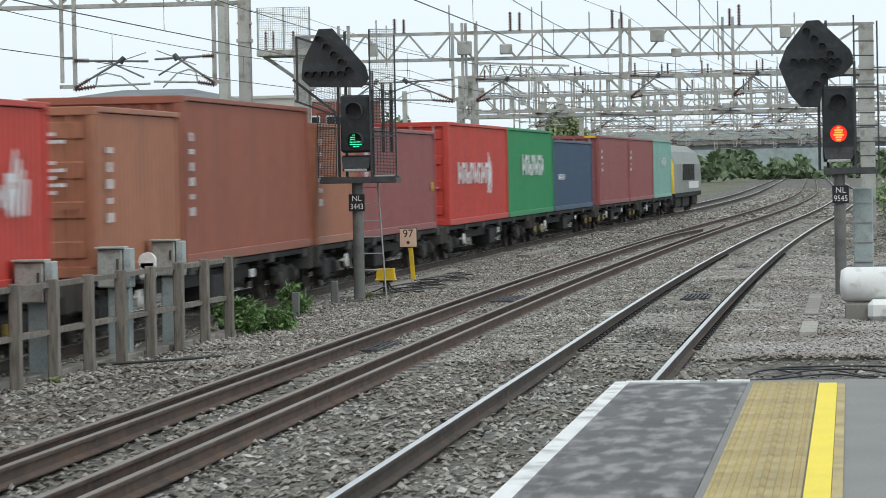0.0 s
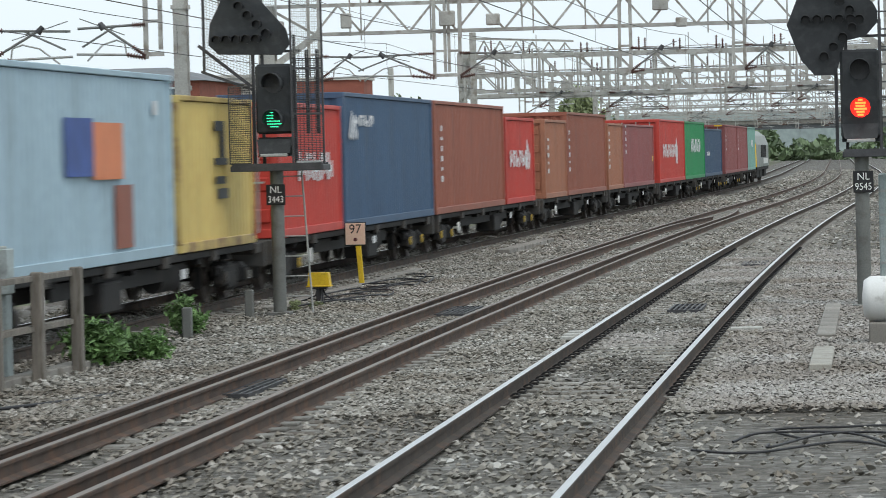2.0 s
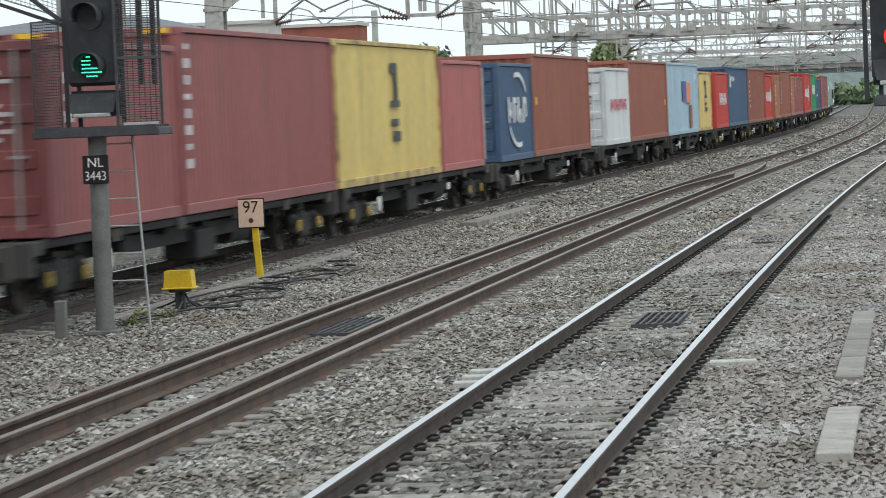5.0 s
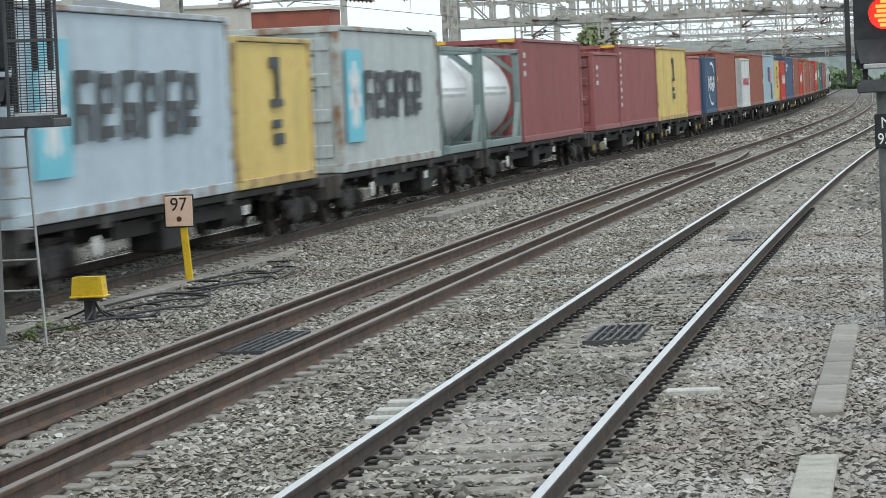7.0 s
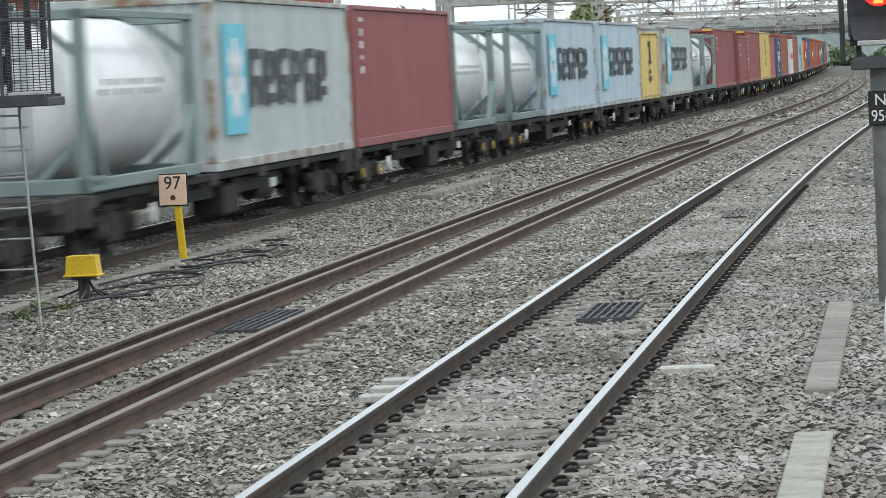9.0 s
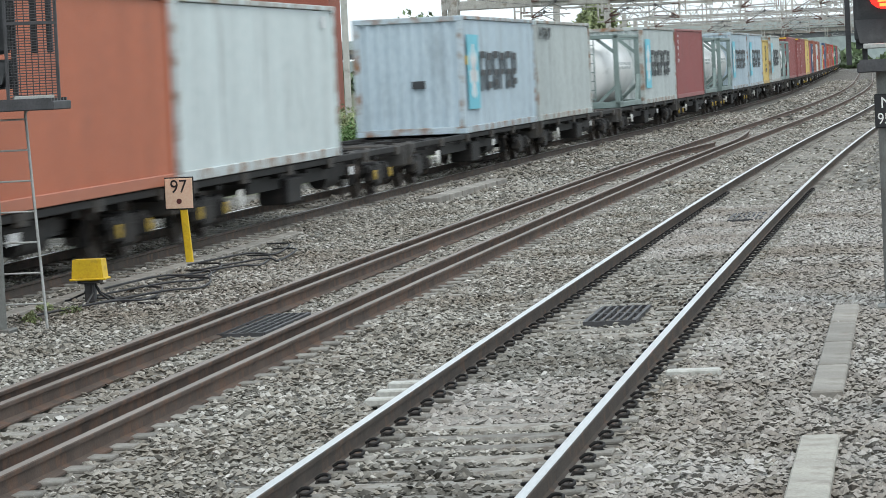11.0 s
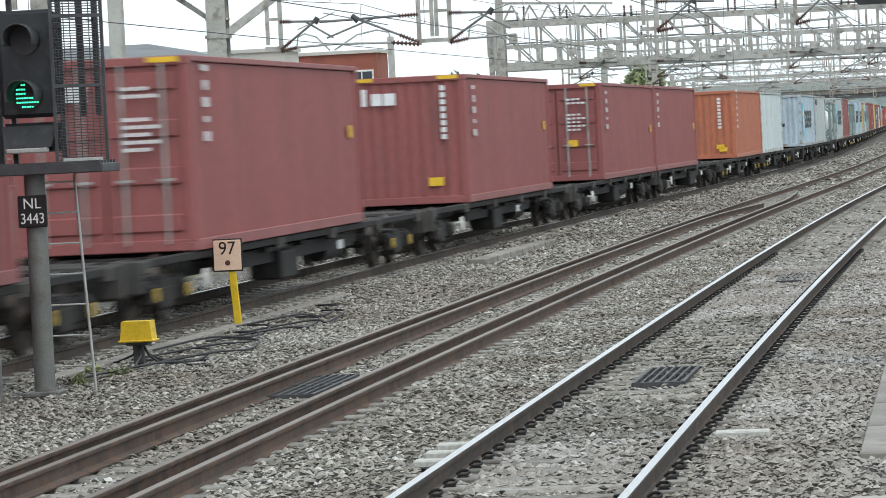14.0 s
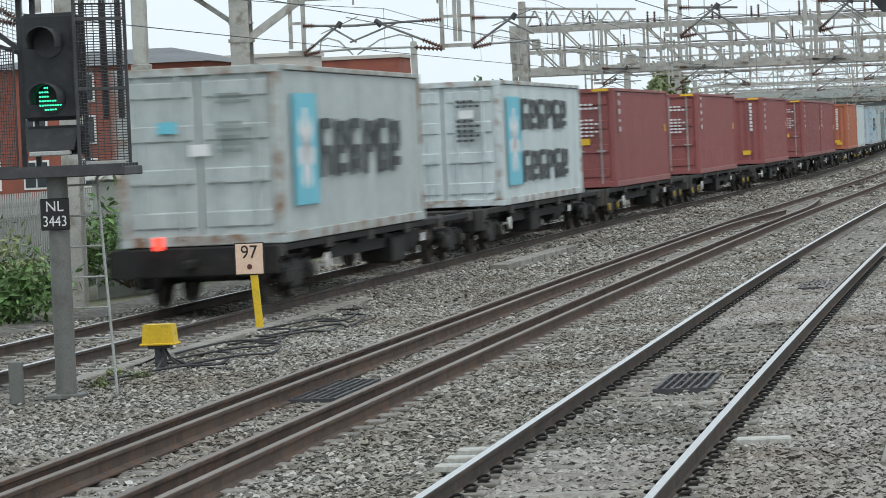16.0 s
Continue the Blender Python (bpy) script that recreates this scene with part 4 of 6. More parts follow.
def make_train():
    W, K, M = MARKWHITE, MARKBLACK, "maersk"
    boxes = [
        (-492.4, -480.0, 1, "grey", "doors", [(M, -0.6, 9.2, 1.65, 1.34, 0), ("endmarks", MARKTANK), ("endnotice", -0.45, 1.72, MARKBLUE), ("endnotice", 0.02, 1.38, W)], "grey steel container with a light blue logo panel"),
        (-470.4, -457.4, 1, "pale", "doors", [(M, -0.8, 9.6, 1.85, 1.32, 1), ("endmarks", K), ("endnotice", -0.6, 1.9, W), ("endnotice", 0.5, 1.9, W)], "pale grey steel container with two rows of dark lettering"),
        (-450.6, -437.6, 1, "maroon", "doors", [("column", -5.4, 1.5, 5, W), ("endmarks", W), ("endnotice", 0.4, 1.2, MARKYEL), ("notice", 5.4, 1.5, MARKYEL)], "maroon steel container with ribbed doors"),
        (-428.9, -416.2, 1, "maroon", "doors", [("column", -5.4, 1.5, 5, W), ("endmarks", W), ("endword",), ("notice", 5.4, 1.5, MARKYEL)], "maroon steel container with white door lettering"),
        (-404.2, -391.2, 1, "maroon", "plain", [("column", -5.4, 1.4, 5, W), ("endword",), ("endnotice", 0.55, 0.45, MARKYEL), ("notice", 5.4, 1.5, MARKYEL)], "maroon steel container with a corrugated end"),
        (-380.7, -367.5, 1, "maroon", "doors", [("column", -5.4, 1.4, 5, W), ("endmarks", W), ("endnotice", 0.4, 1.0, MARKYEL), ("notice", 5.4, 1.3, MARKYEL)], "maroon steel container with ribbed doors"),
        (-367.3, -354.5, 1, "maroon", "plain", [("column", -5.4, 1.4, 5, W), ("notice", 5.4, 1.3, MARKYEL)], "maroon steel container on a flat wagon"),
        (-338.9, -325.4, 1, "orange", "plain", [("column", -5.6, 1.2, 7, W), ("endcolumn", 0.62), ("endnotice", 0.62, 0.45, MARKYEL), ("endnotice", 0.72, 0.35, MARKYEL)], "orange steel container with a corrugated end"),
        (-325.1, -312.0, 1, "pale", "plain", [("notice", 5.3, 2.3, W)], "pale blue-grey steel container on a flat wagon"),
        (-296.0, -283.0, 1, "bluegrey", "plain", [(M, -1.5, 8.6, 1.65, 1.34, 0), ("endnotice", 0.2, 1.1, K), ("notice", -6.0, 1.6, MARKYEL)], "blue-grey steel container with a light blue logo panel"),
        (-282.6, -270.0, 1, "grey", "plain", [("blocks", -4.4, 2.6, 0.32, 2.25, 4, K)], "grey steel container with small dark lettering"),
        (-254.4, -242.2, 1, "grey", "plain", [(M, -0.8, 9.0, 1.65, 1.34, 0)], "grey steel container with a light blue logo panel"),
        (-241.8, -229.2, 1, "maroon", "plain", [("column", -5.4, 1.4, 5, W)], "maroon steel container on a flat wagon"),
        (-211.9, -199.3, 1, "bluegrey", "plain", [(M, -0.6, 9.4, 1.65, 1.34, 0)], "blue-grey steel container with a light blue logo panel"),
        (-198.5, -185.7, 1, "bluegrey", "plain", [(M, -0.6, 9.4, 1.65, 1.34, 0)], "blue-grey steel container with a light blue logo panel"),
        (-185.4, -178.9, 0, "yellow", "plain", [("vertical", 0.0, 1.25, 1.5, K)], "short yellow steel container with dark upright lettering"),
        (-176.2, -164.2, 1, "grey", "doors", [(M, -0.8, 9.0, 1.65, 1.34, 0), ("endmarks", K)], "grey steel container with a light blue logo panel"),
        (-150.2, -136.9, 1, "maroon", "plain", [("column", -6.0, 1.7, 3, W)], "maroon steel container on a flat wagon"),
        (-133.8, -126.6, 0, "maroon", "doors", [("column", -2.6, 1.4, 3, W), ("endmarks", W), ("endnotice", 0.1, 1.0, MARKYEL)], "short maroon steel container on a flat wagon"),
        (-126.4, -114.2, 1, "maroon", "plain", [("column", -5.7, 0.7, 8, W)], "maroon steel container with a white strip of lettering"),
        (-114.0, -101.8, 1, "yellow", "plain", [("vertical", 0.3, 1.4, 1.6, K)], "yellow steel container with dark upright lettering"),
        (-101.5, -95.3, 0, "pink", "plain", [], "short faded red steel container on a flat wagon"),
        (-92.5, -86.3, 0, "blue", "doors", [("blocks", 0.1, 3.6, 0.62, 1.2, 4, W), ("endmarks", W), ("arc", 0.2, 1.25, 0.8, 0.5, 1.9, W), ("arc", 0.2, 1.15, 0.8, 3.6, 5.0, W)], "short blue steel container with white lettering"),
        (-86.1, -73.4, 1, "brown", "plain", [("notice", -5.8, 1.4, MARKYEL)], "red-brown steel container on a flat wagon"),
        (-69.2, -62.5, 0, "white", "doors", [("blocks", 0.3, 4.6, 0.34, 1.2, 6, MARKRED), ("endmarks", K), ("endnotice", -0.8, 1.5, MARKYEL)], "short white steel container with red lettering"),
        (-62.3, -49.8, 1, "brown", "plain", [("notice", 5.3, 1.2, MARKYEL)], "red-brown steel container on a flat wagon"),
        (-49.6, -37.0, 1, "paleblue", "plain", [("patch", 0.2, 1.6, 0.75, 1.55, material("blue logo patch", (0.05, 0.10, 0.32), 0.6)), ("patch", 1.9, 1.8, 0.75, 1.5, MARKORANGE), ("patch", 2.8, 1.1, 0.85, 0.62, P["brown"]), ("notice", 5.0, 2.1, W)], "pale blue steel container with a blue and orange logo"),
        (-36.7, -30.5, 0, "yellow", "plain", [("vertical", 0.2, 1.3, 1.3, K)], "short yellow steel container with dark upright lettering"),
        (-28.2, -21.3, 0, "red", "doors", [("blocks", 0.4, 3.9, 0.5, 1.2, 5, W), ("endmarks", W)], "short red steel container with white lettering"),
        (-21.0, -8.3, 1, "blue", "plain", [("blocks", -3.8, 2.6, 0.22, 2.05, 4, W), ("sail", -5.2, 0.5, 1.95, W)], "dark blue steel container on a flat wagon"),
        (-8.0, 5.5, 1, "brown", "plain", [("column", -5.6, 0.8, 6, W)], "red-brown steel container on a flat wagon"),
        (5.8, 12.7, 0, "red", "plain", [("blocks", -0.5, 4.2, 0.45, 1.2, 6, W), ("sail", 1.6, 0.8, 1.3, W)], "short red steel container with white lettering"),
        (15.4, 21.5, 0, "tan", "doors", [("column", -2.2, 0.8, 5, W), ("endmarks", W)], "short orange-brown steel container on a flat wagon"),
        (21.7, 34.2, 1, "brown", "plain", [("column", -5.6, 0.8, 6, W)], "red-brown steel container with a strip of white lettering"),
        (34.9, 40.5, 0, "tan", "doors", [("column", -2.3, 0.8, 6, W)], "short orange-brown steel container on a flat wagon"),
        (40.7, 53.4, 0, "maroon", "plain", [("column", -5.4, 1.3, 5, W), ("notice", 5.6, 1.0, MARKYEL)], "maroon steel container on a flat wagon"),
        (56.0, 69.7, 1, "red", "doors", [("blocks", -1.2, 7.8, 0.55, 1.3, 9, W), ("sail", 2.0, 1.1, 1.3, W), ("endmarks", W)], "red steel container with white lettering"),
        (69.9, 82.9, 1, "green", "plain", [("blocks", 0.2, 6.4, 0.62, 1.5, 7, W)], "green steel container with white lettering"),
        (83.1, 96.8, 0, "navy", "plain", [("blocks", -4.4, 2.2, 0.2, 1.1, 4, W)], "navy blue steel container on a flat wagon"),
        (99.8, 112.5, 1, "maroon", "doors", [("column", -5.4, 1.3, 4, W), ("endmarks", W)], "maroon steel container on a flat wagon"),
        (112.7, 124.9, 1, "maroon", "plain", [("column", -5.4, 1.3, 4, W)], "maroon steel container on a flat wagon"),
        (125.1, 136.0, 1, "teal", "plain", [("blocks", 0.5, 2.8, 0.4, 1.6, 4, W)], "pale green steel container on a flat wagon"),
    ]
    for u0, u1, tall, colour, end, marks, label in boxes:
        TRAIN.append((*container(label, u0, u1, tall, colour, end, marks), BASE_Z))
    for u0, u1 in ((-262.4, -255.6), (-228.7, -222.0), (-219.2, -212.4), (-164.0, -157.7), (-157.4, -150.6)):
        TRAIN.append((*tank_container("white cylindrical tank in a grey-green steel frame", u0, u1), BASE_Z))
    cuts = [-493.4, -473.8, -453.4, -432.6, -409.5, -387.5, -367.4, -346.0, -325.2, -304.5, -282.8, -263.0, -242.4, -220.5, -198.8, -177.3,
            -157.6, -135.3, -114.0, -93.8, -71.0, -49.7, -29.3, -8.2, 14.0, 34.5, 54.8, 76.0, 98.2, 117.0, 136.6]
    for i, (a, b) in enumerate(zip(cuts[:-1], cuts[1:])):
        TRAIN.append((*wagon(a, b, i % 5 in (2, 3), i, i == 0), 0.0))
    TRAIN.append((*locomotive(137.2, 158.4), 0.0))


def motions():
    """The whole train runs away along its track at an even speed."""
    for ob, u, z in TRAIN:
        walk(ob, [(t, on_track(TRACK_C, u + SPEED * t, z)) for t in range(17)])


# ---- signals ----
def disc(s, x, y, z, r, depth=0.02, n=18):
    return s.tube((x, y, z), (x, y - depth, z), r, n)


def hood(s, x, y, z, r, length):
    """The open sunshade over a signal lens, facing the camera's side."""
    n = 12
    vs = []
    for yy in (y, y - length):
        for rr in (r, r - 0.012):
            vs += [(x + rr * math.cos(a), yy, z + rr * math.sin(a)) for a in np.linspace(-0.35, math.pi + 0.35, n)]
    f = []
    for a, b in ((0, 2), (1, 3)):
        f += [(a * n + i, a * n + i + 1, b * n + i + 1, b * n + i) for i in range(n - 1)]
    f += [(2 * n + i, 2 * n + i + 1, 3 * n + i + 1, 3 * n + i) for i in range(n - 1)]
    return s.add(vs, f, True)


def mesh_panel(name, parent, p, u, v, nu, nv, r, mat):
    """A panel of crossed wires: corner p, edges u and v."""
    p, u, v = Vector(p), Vector(u), Vector(v)
    s = Shape()
    for i in range(nu + 1):
        s.tube(p + u * (i / nu), p + u * (i / nu) + v, r, 4, None, False)
    for j in range(nv + 1):
        s.tube(p + v * (j / nv), p + v * (j / nv) + u, r, 4, None, False)
    for a, b in ((p, p + u), (p, p + v), (p + u, p + u + v), (p + v, p + u + v)):
        s.bar(a, b, 0.018)
    return part(name, s, mat, parent)


def signal(label, x, y, text, head_x, outline, arms, lamp, lit, cage_right, mirror, head_top, head_low, post_r=0.105):
    t = thing("railway_signal", label, "railway signal", "colour light signals", pose(x, y, -0.17))
    part("post", Shape().tube((0, 0, 0.03), (0, 0, 2.25), post_r, 20, None, False), POLE, t, "grey tubular steel post")
    part("base_plate", Shape().box(0, 0, 0.02, 2 * post_r + 0.14, 2 * post_r + 0.14, 0.05, None, 0.01), POLE, t)
    mid_, wide_ = (0.2, 0.95) if mirror else (0.05, 1.45)
    plat = Shape().box(head_x + mid_, 0.1, 2.27, wide_, 0.75, 0.09, None, 0.01)
    deck = part("platform", plat, DARKSTEEL, t, "small steel service platform")
    for k in range(6):
        part("tread_bar", Shape().box(head_x + mid_, -0.26 + 0.13 * k, 2.325, wide_ - 0.05, 0.03, 0.04), DARKSTEEL, deck)
    head = Shape().box(head_x, 0, (head_top + head_low) / 2, 0.58, 0.16, head_top - head_low, None, 0.04)
    h = part("signal_head", head, BLACK, t, "black two-aspect signal head")
    zs = (head_top - 0.3, head_top - 0.86)
    for i, z in enumerate(zs):
        hd = Shape()
        hood(hd, head_x, -0.08, z, 0.16, 0.34)
        part("hood", hd, BLACK, h)
        ring = disc(Shape(), head_x, -0.075, z, 0.15, 0.03)
        part("lens", ring, lit[i] if lit[i] else DARKSTEEL, h, "dark unlit lens") if not lit[i] else part("lens", ring, RED_LENS if lamp == "red" else BLACK, h)
        if lit[i]:
            rows_ = Shape()
            for k in range(6):
                zz = z - 0.11 + 0.044 * k
                half = math.sqrt(max(0.0, 0.125 ** 2 - (zz - z) ** 2))
                if lamp == "green":
                    n = max(1, int(half / 0.026))
                    for q in range(-n, n + 1):
                        if k < 3 or q < -n * 0.1:
                            disc(rows_, head_x + q * 0.026, -0.107, zz, 0.0095, 0.006, 6)
                else:
                    rows_.box(head_x, -0.108, zz, half * (1.5 - 0.35 * (k % 2)), 0.008, 0.03)
            part("lamp", rows_, lit[i], h, "lit " + lamp + " lamp")
    low = Shape().box(head_x, -0.02, 2.46, 0.5, 0.2, 0.02).box(head_x, 0.06, 2.6, 0.56, 0.05, 0.3)
    low.add([(head_x - 0.28, -0.1, 2.72), (head_x + 0.28, -0.1, 2.72), (head_x + 0.24, -0.2, 2.5), (head_x - 0.24, -0.2, 2.5),
             (head_x - 0.28, -0.06, 2.72), (head_x + 0.28, -0.06, 2.72), (head_x + 0.24, -0.16, 2.5), (head_x - 0.24, -0.16, 2.5)],
            [(0, 1, 2, 3), (4, 7, 6, 5), (0, 4, 5, 1), (3, 2, 6, 7), (0, 3, 7, 4), (1, 5, 6, 2)])
    part("shield", low, BLACK, t, "black shield under the head")
    part("shield_lip", Shape().box(head_x, -0.2, 2.47, 0.42, 0.1, 0.05, None, 0.01), STEEL, t)
    part("indicator_board", Shape().prism([(a, b) for a, b in outline], -0.02, 0.04), BLACK, t, "black junction indicator board")
    for ax, az in arms:
        ind = Shape()
        hood(ind, ax, -0.02, az, 0.075, 0.16)
        disc(ind, ax, -0.02, az, 0.06, 0.015, 12)
        part("indicator_lamp", ind, PLATE, t, "unlit indicator lamp")
    fr = Shape()
    for px in (head_x - 0.35, head_x + 0.3):
        fr.bar((px, 0.12, 2.3), (px, 0.12, head_top + 0.45), 0.05)
    fr.bar((head_x - 0.4, 0.12, head_top + 0.2), (head_x + 0.4, 0.12, head_top + 0.2), 0.04)
    fr.bar((head_x - 0.2, 0.1, 2.3), (head_x - 0.2, 0.1, head_top + 1.2), 0.05)
    part("support_frame", fr, DARKSTEEL, t)
    c = cage_right
    cage = part("cage", Shape().bar((c, -0.2, 2.3), (c, -0.2, 5.1), 0.03).bar((c + 0.42, 0.2, 2.3), (c + 0.42, 0.2, 5.0), 0.03)
                .bar((c, -0.2, 3.8), (c + 0.42, 0.2, 3.8), 0.035).bar((c, -0.2, 3.1), (c + 0.42, 0.2, 3.1), 0.03), DARKSTEEL, t, "steel safety cage")
    if mirror:
        for k in range(9):
            part("rung", Shape().bar((c - 0.02, -0.1, 2.55 + 0.26 * k), (c + 0.36, 0.15, 2.55 + 0.26 * k), 0.022), DARKSTEEL, cage)
    else:
        mesh_panel("wire_mesh", cage, (c, -0.2, 2.33), (0.42, 0.4, 0), (0, 0, 1.62), 8, 60, 0.005, DARKSTEEL)
    if not mirror:
        mesh_panel("wire_mesh", cage, (c, -0.2, 3.95), (0.42, 0.4, 0), (0, 0, 1.15), 14, 30, 0.003, STEEL)
    for k in range(0 if mirror else 2):
        part("cage_post", Shape().box(c + 0.17 + 0.16 * k, 0.3, 3.45, 0.06, 0.05, 1.3, None, 0.008), DARKSTEEL, cage)
    if not mirror:
        part("toe_board", Shape().box(c + 0.21, -0.02, 2.345, 0.46, 0.05, 0.06, Matrix.Rotation(0.76, 3, "Z"), 0.006), STEEL, cage)
    if not mirror:
        for a, b, cc in (((-0.78, 0.3, 2.35), (0.4, -0.35, 0), 1.2),):
            mesh_panel("wire_mesh", cage, a, b, (0, 0, cc), 12, 36, 0.0042, DARKSTEEL)
        part("cage_rail", Shape().bar((-1.2, 0.1, 4.2), (-0.4, 0.2, 3.55), 0.05).bar((-1.15, 0.3, 5.0), (-1.15, 0.3, 3.8), 0.04).bar((-1.15, 0.3, 5.0), (-0.4, 0.3, 4.75), 0.04).bar((-1.2, 0.3, 3.8), (-0.4, 0.3, 3.5), 0.04), DARKSTEEL, cage)
        mesh_panel("wire_mesh", cage, (-1.15, 0.32, 3.85), (0.7, 0.1, -0.25), (0, 0, 1.1), 14, 26, 0.0035, STEEL)
    pz = 1.86
    pl = part("number_plate", Shape().box(0.0 if not mirror else 0.02, -post_r - 0.03, pz, 0.30, 0.02, 0.32, None, 0.01), PLATE, t, "black plate with white letters")
    up = Matrix.Translation((0.0 if not mirror else 0.02, -post_r - 0.045, pz))
    lettering("lettering", text.split()[0], 0.15, WHITE, pl, up @ pose(0, 0, 0.075, 90))
    lettering("lettering", text.split()[1], 0.15, WHITE, pl, up @ pose(0, 0, -0.075, 90), "", 0.85)
    return t


def access_ladder(x, y):
    t = thing("signal_ladder", "thin grey steel ladder beside a signal post", "ladder", "", pose(x, y, -0.17))
    part("stile", Shape().tube((0, 0, 0), (-0.14, 0.1, 2.2), 0.016, 6).tube((-0.14, 0.1, 2.2), (-0.02, 0.1, 2.36), 0.016, 6), STEEL, t)
    for k in range(7):
        z = 0.28 + 0.31 * k
        o = -0.14 * z / 2.2
        part("rung", Shape().tube((o, -o * 0.7, z), (-0.42, 0.0, z), 0.011, 6), STEEL, t)


def speed_board(x, y):
    t = thing("distance_sign", "pale peach square board reading 97 on a yellow post", "trackside sign", "", pose(x, y, -0.17))
    m = pose(0, 0, 0, 0, -4, 0)
    part("post", Shape().box(-0.02, 0, 0.4, 0.10, 0.05, 0.8, m.to_3x3(), 0.008), YELLOW, t)
    part("backing", Shape().box(-0.09, -0.035, 0.965, 0.41, 0.015, 0.44, None, 0.02), PLATE, t, "black rim")
    b = part("board", Shape().box(-0.09, -0.047, 0.965, 0.375, 0.012, 0.405, None, 0.02), PEACH, t)
    lettering("lettering", "97", 0.25, PLATE, b, pose(-0.09, -0.056, 1.05, 90), "", 0.95)
    part("dot", disc(Shape(), -0.09, -0.05, 0.86, 0.036, 0.008, 16), material("maroon dot", (0.12, 0.03, 0.03), 0.5), b)


def track_box(x, y):
    t = thing("trackside_box", "yellow trackside connection box on a dark stand with black cables", "trackside box", "", pose(x, y, -0.17))
    s = Shape()
    w0, w1 = 0.185, 0.165
    vs = [(sx * w, sy * 0.13, z) for w, z in ((w0, 0.27), (w1, 0.49)) for sx, sy in ((-1, -1), (1, -1), (1, 1), (-1, 1))]
    s.add(vs, [(0, 1, 2, 3), (4, 5, 6, 7), (0, 1, 5, 4), (1, 2, 6, 5), (2, 3, 7, 6), (3, 0, 4, 7)])
    part("cover", s, YELLOW, t)
    part("rim", Shape().box(0, 0, 0.265, 0.42, 0.30, 0.025, None, 0.008), YELLOW, t)
    part("stand", Shape().box(0, 0, 0.13, 0.12, 0.1, 0.26, None, 0.01).box(0, 0, 0.235, 0.26, 0.2, 0.04, None, 0.01), DARKSTEEL, t)
    for i in range(5):
        a = 0.9 * i - 1.2
        pts = [(0.05 * math.cos(a), 0.05 * math.sin(a), 0.22), (0.12 * math.cos(a), 0.12 * math.sin(a), 0.1), (0.35 * math.cos(a), 0.5 * math.sin(a) - 0.3, 0.03), (0.9 * math.cos(a) + 0.2, 1.2 * math.sin(a) - 0.6, 0.0)]
        part("cable", Shape().path(pts, 0.014, 6), RUBBER, t)


def cable_run(label, pts, r=0.02):
    fine = []
    P_ = [Vector(p) for p in pts]
    for i in range(len(P_) - 1):
        a, b, c, d = P_[max(i - 1, 0)], P_[i], P_[i + 1], P_[min(i + 2, len(P_) - 1)]
        for k in range(6):
            u = k / 6
            fine.append(0.5 * ((2 * b) + (c - a) * u + (2 * a - 5 * b + 4 * c - d) * u * u + (3 * b - a - 3 * c + d) * u ** 3))
    fine.append(P_[-1])
    ob = part("cable", Shape().path(fine, r, 6), RUBBER)
    tagged(ob, label, "cable", "loose cables on the ballast")


# ---- the fence and cabinets beside the train's track ----
def fence(y0, y1, x0, x1, n, label):
    t = thing("timber_fence", label, "fence")
    for i in range(n):
        k = i / (n - 1)
        y, x = y0 + (y1 - y0) * k, x0 + (x1 - x0) * k
        part("post", Shape().box(x + 0.06, y, 0.42, 0.13, 0.16, 1.26, None, 0.012), TIMBER, t)
    for z in (0.42, 0.98):
        for i in range(0, n - 1, 2):
            k0, k1 = i / (n - 1), min(n - 1, i + 2.06) / (n - 1)
            a, b = Vector((x0 + (x1 - x0) * k0 - 0.03, y0 + (y1 - y0) * k0 - 0.1, z)), Vector((x0 + (x1 - x0) * k1 - 0.03, y0 + (y1 - y0) * k1 + 0.1, z))
            part("rail", Shape().bar(a, b, 0.14, 0.06), TIMBER, t)


def equipment_cabinet(x, y, w, z0, h, label, post=True):
    t = thing("equipment_cabinet", label, "equipment cabinet", "trackside cabinets on posts", pose(x, y, -0.2))
    part("body", Shape().box(0, 0, z0 + h / 2, w, 0.34, h, None, 0.02), CABINET, t)
    part("lid", Shape().box(0, -0.02, z0 + h + 0.012, w + 0.05, 0.40, 0.03, None, 0.008), CABINET, t)
    part("side_channel", Shape().box(w / 2 + 0.06, 0, z0 + h / 2, 0.10, 0.3, h, None, 0.01), PALEBLUE, t)
    part("handle", Shape().box(w / 2 - 0.06, -0.18, z0 + h * 0.6, 0.03, 0.03, 0.14), DARKSTEEL, t)
    part("post", Shape().box(w / 2 - 0.08, 0.06, z0 / 2, 0.30, 0.22, z0, None, 0.015), PALEBLUE, t, "pale blue-grey steel post")


def capped_post(x, y):
    t = thing("marker_post", "slim pale post with a rounded head", "post", "", pose(x, y, -0.2))
    part("post", Shape().box(0, 0, 0.55, 0.10, 0.08, 1.1, None, 0.01), PALEBLUE, t)
    part("head", Shape().tube((0, 0.06, 1.28), (0, -0.06, 1.28), 0.12, 16).box(0, 0, 1.15, 0.24, 0.12, 0.26, None, 0.03), WHITE, t)


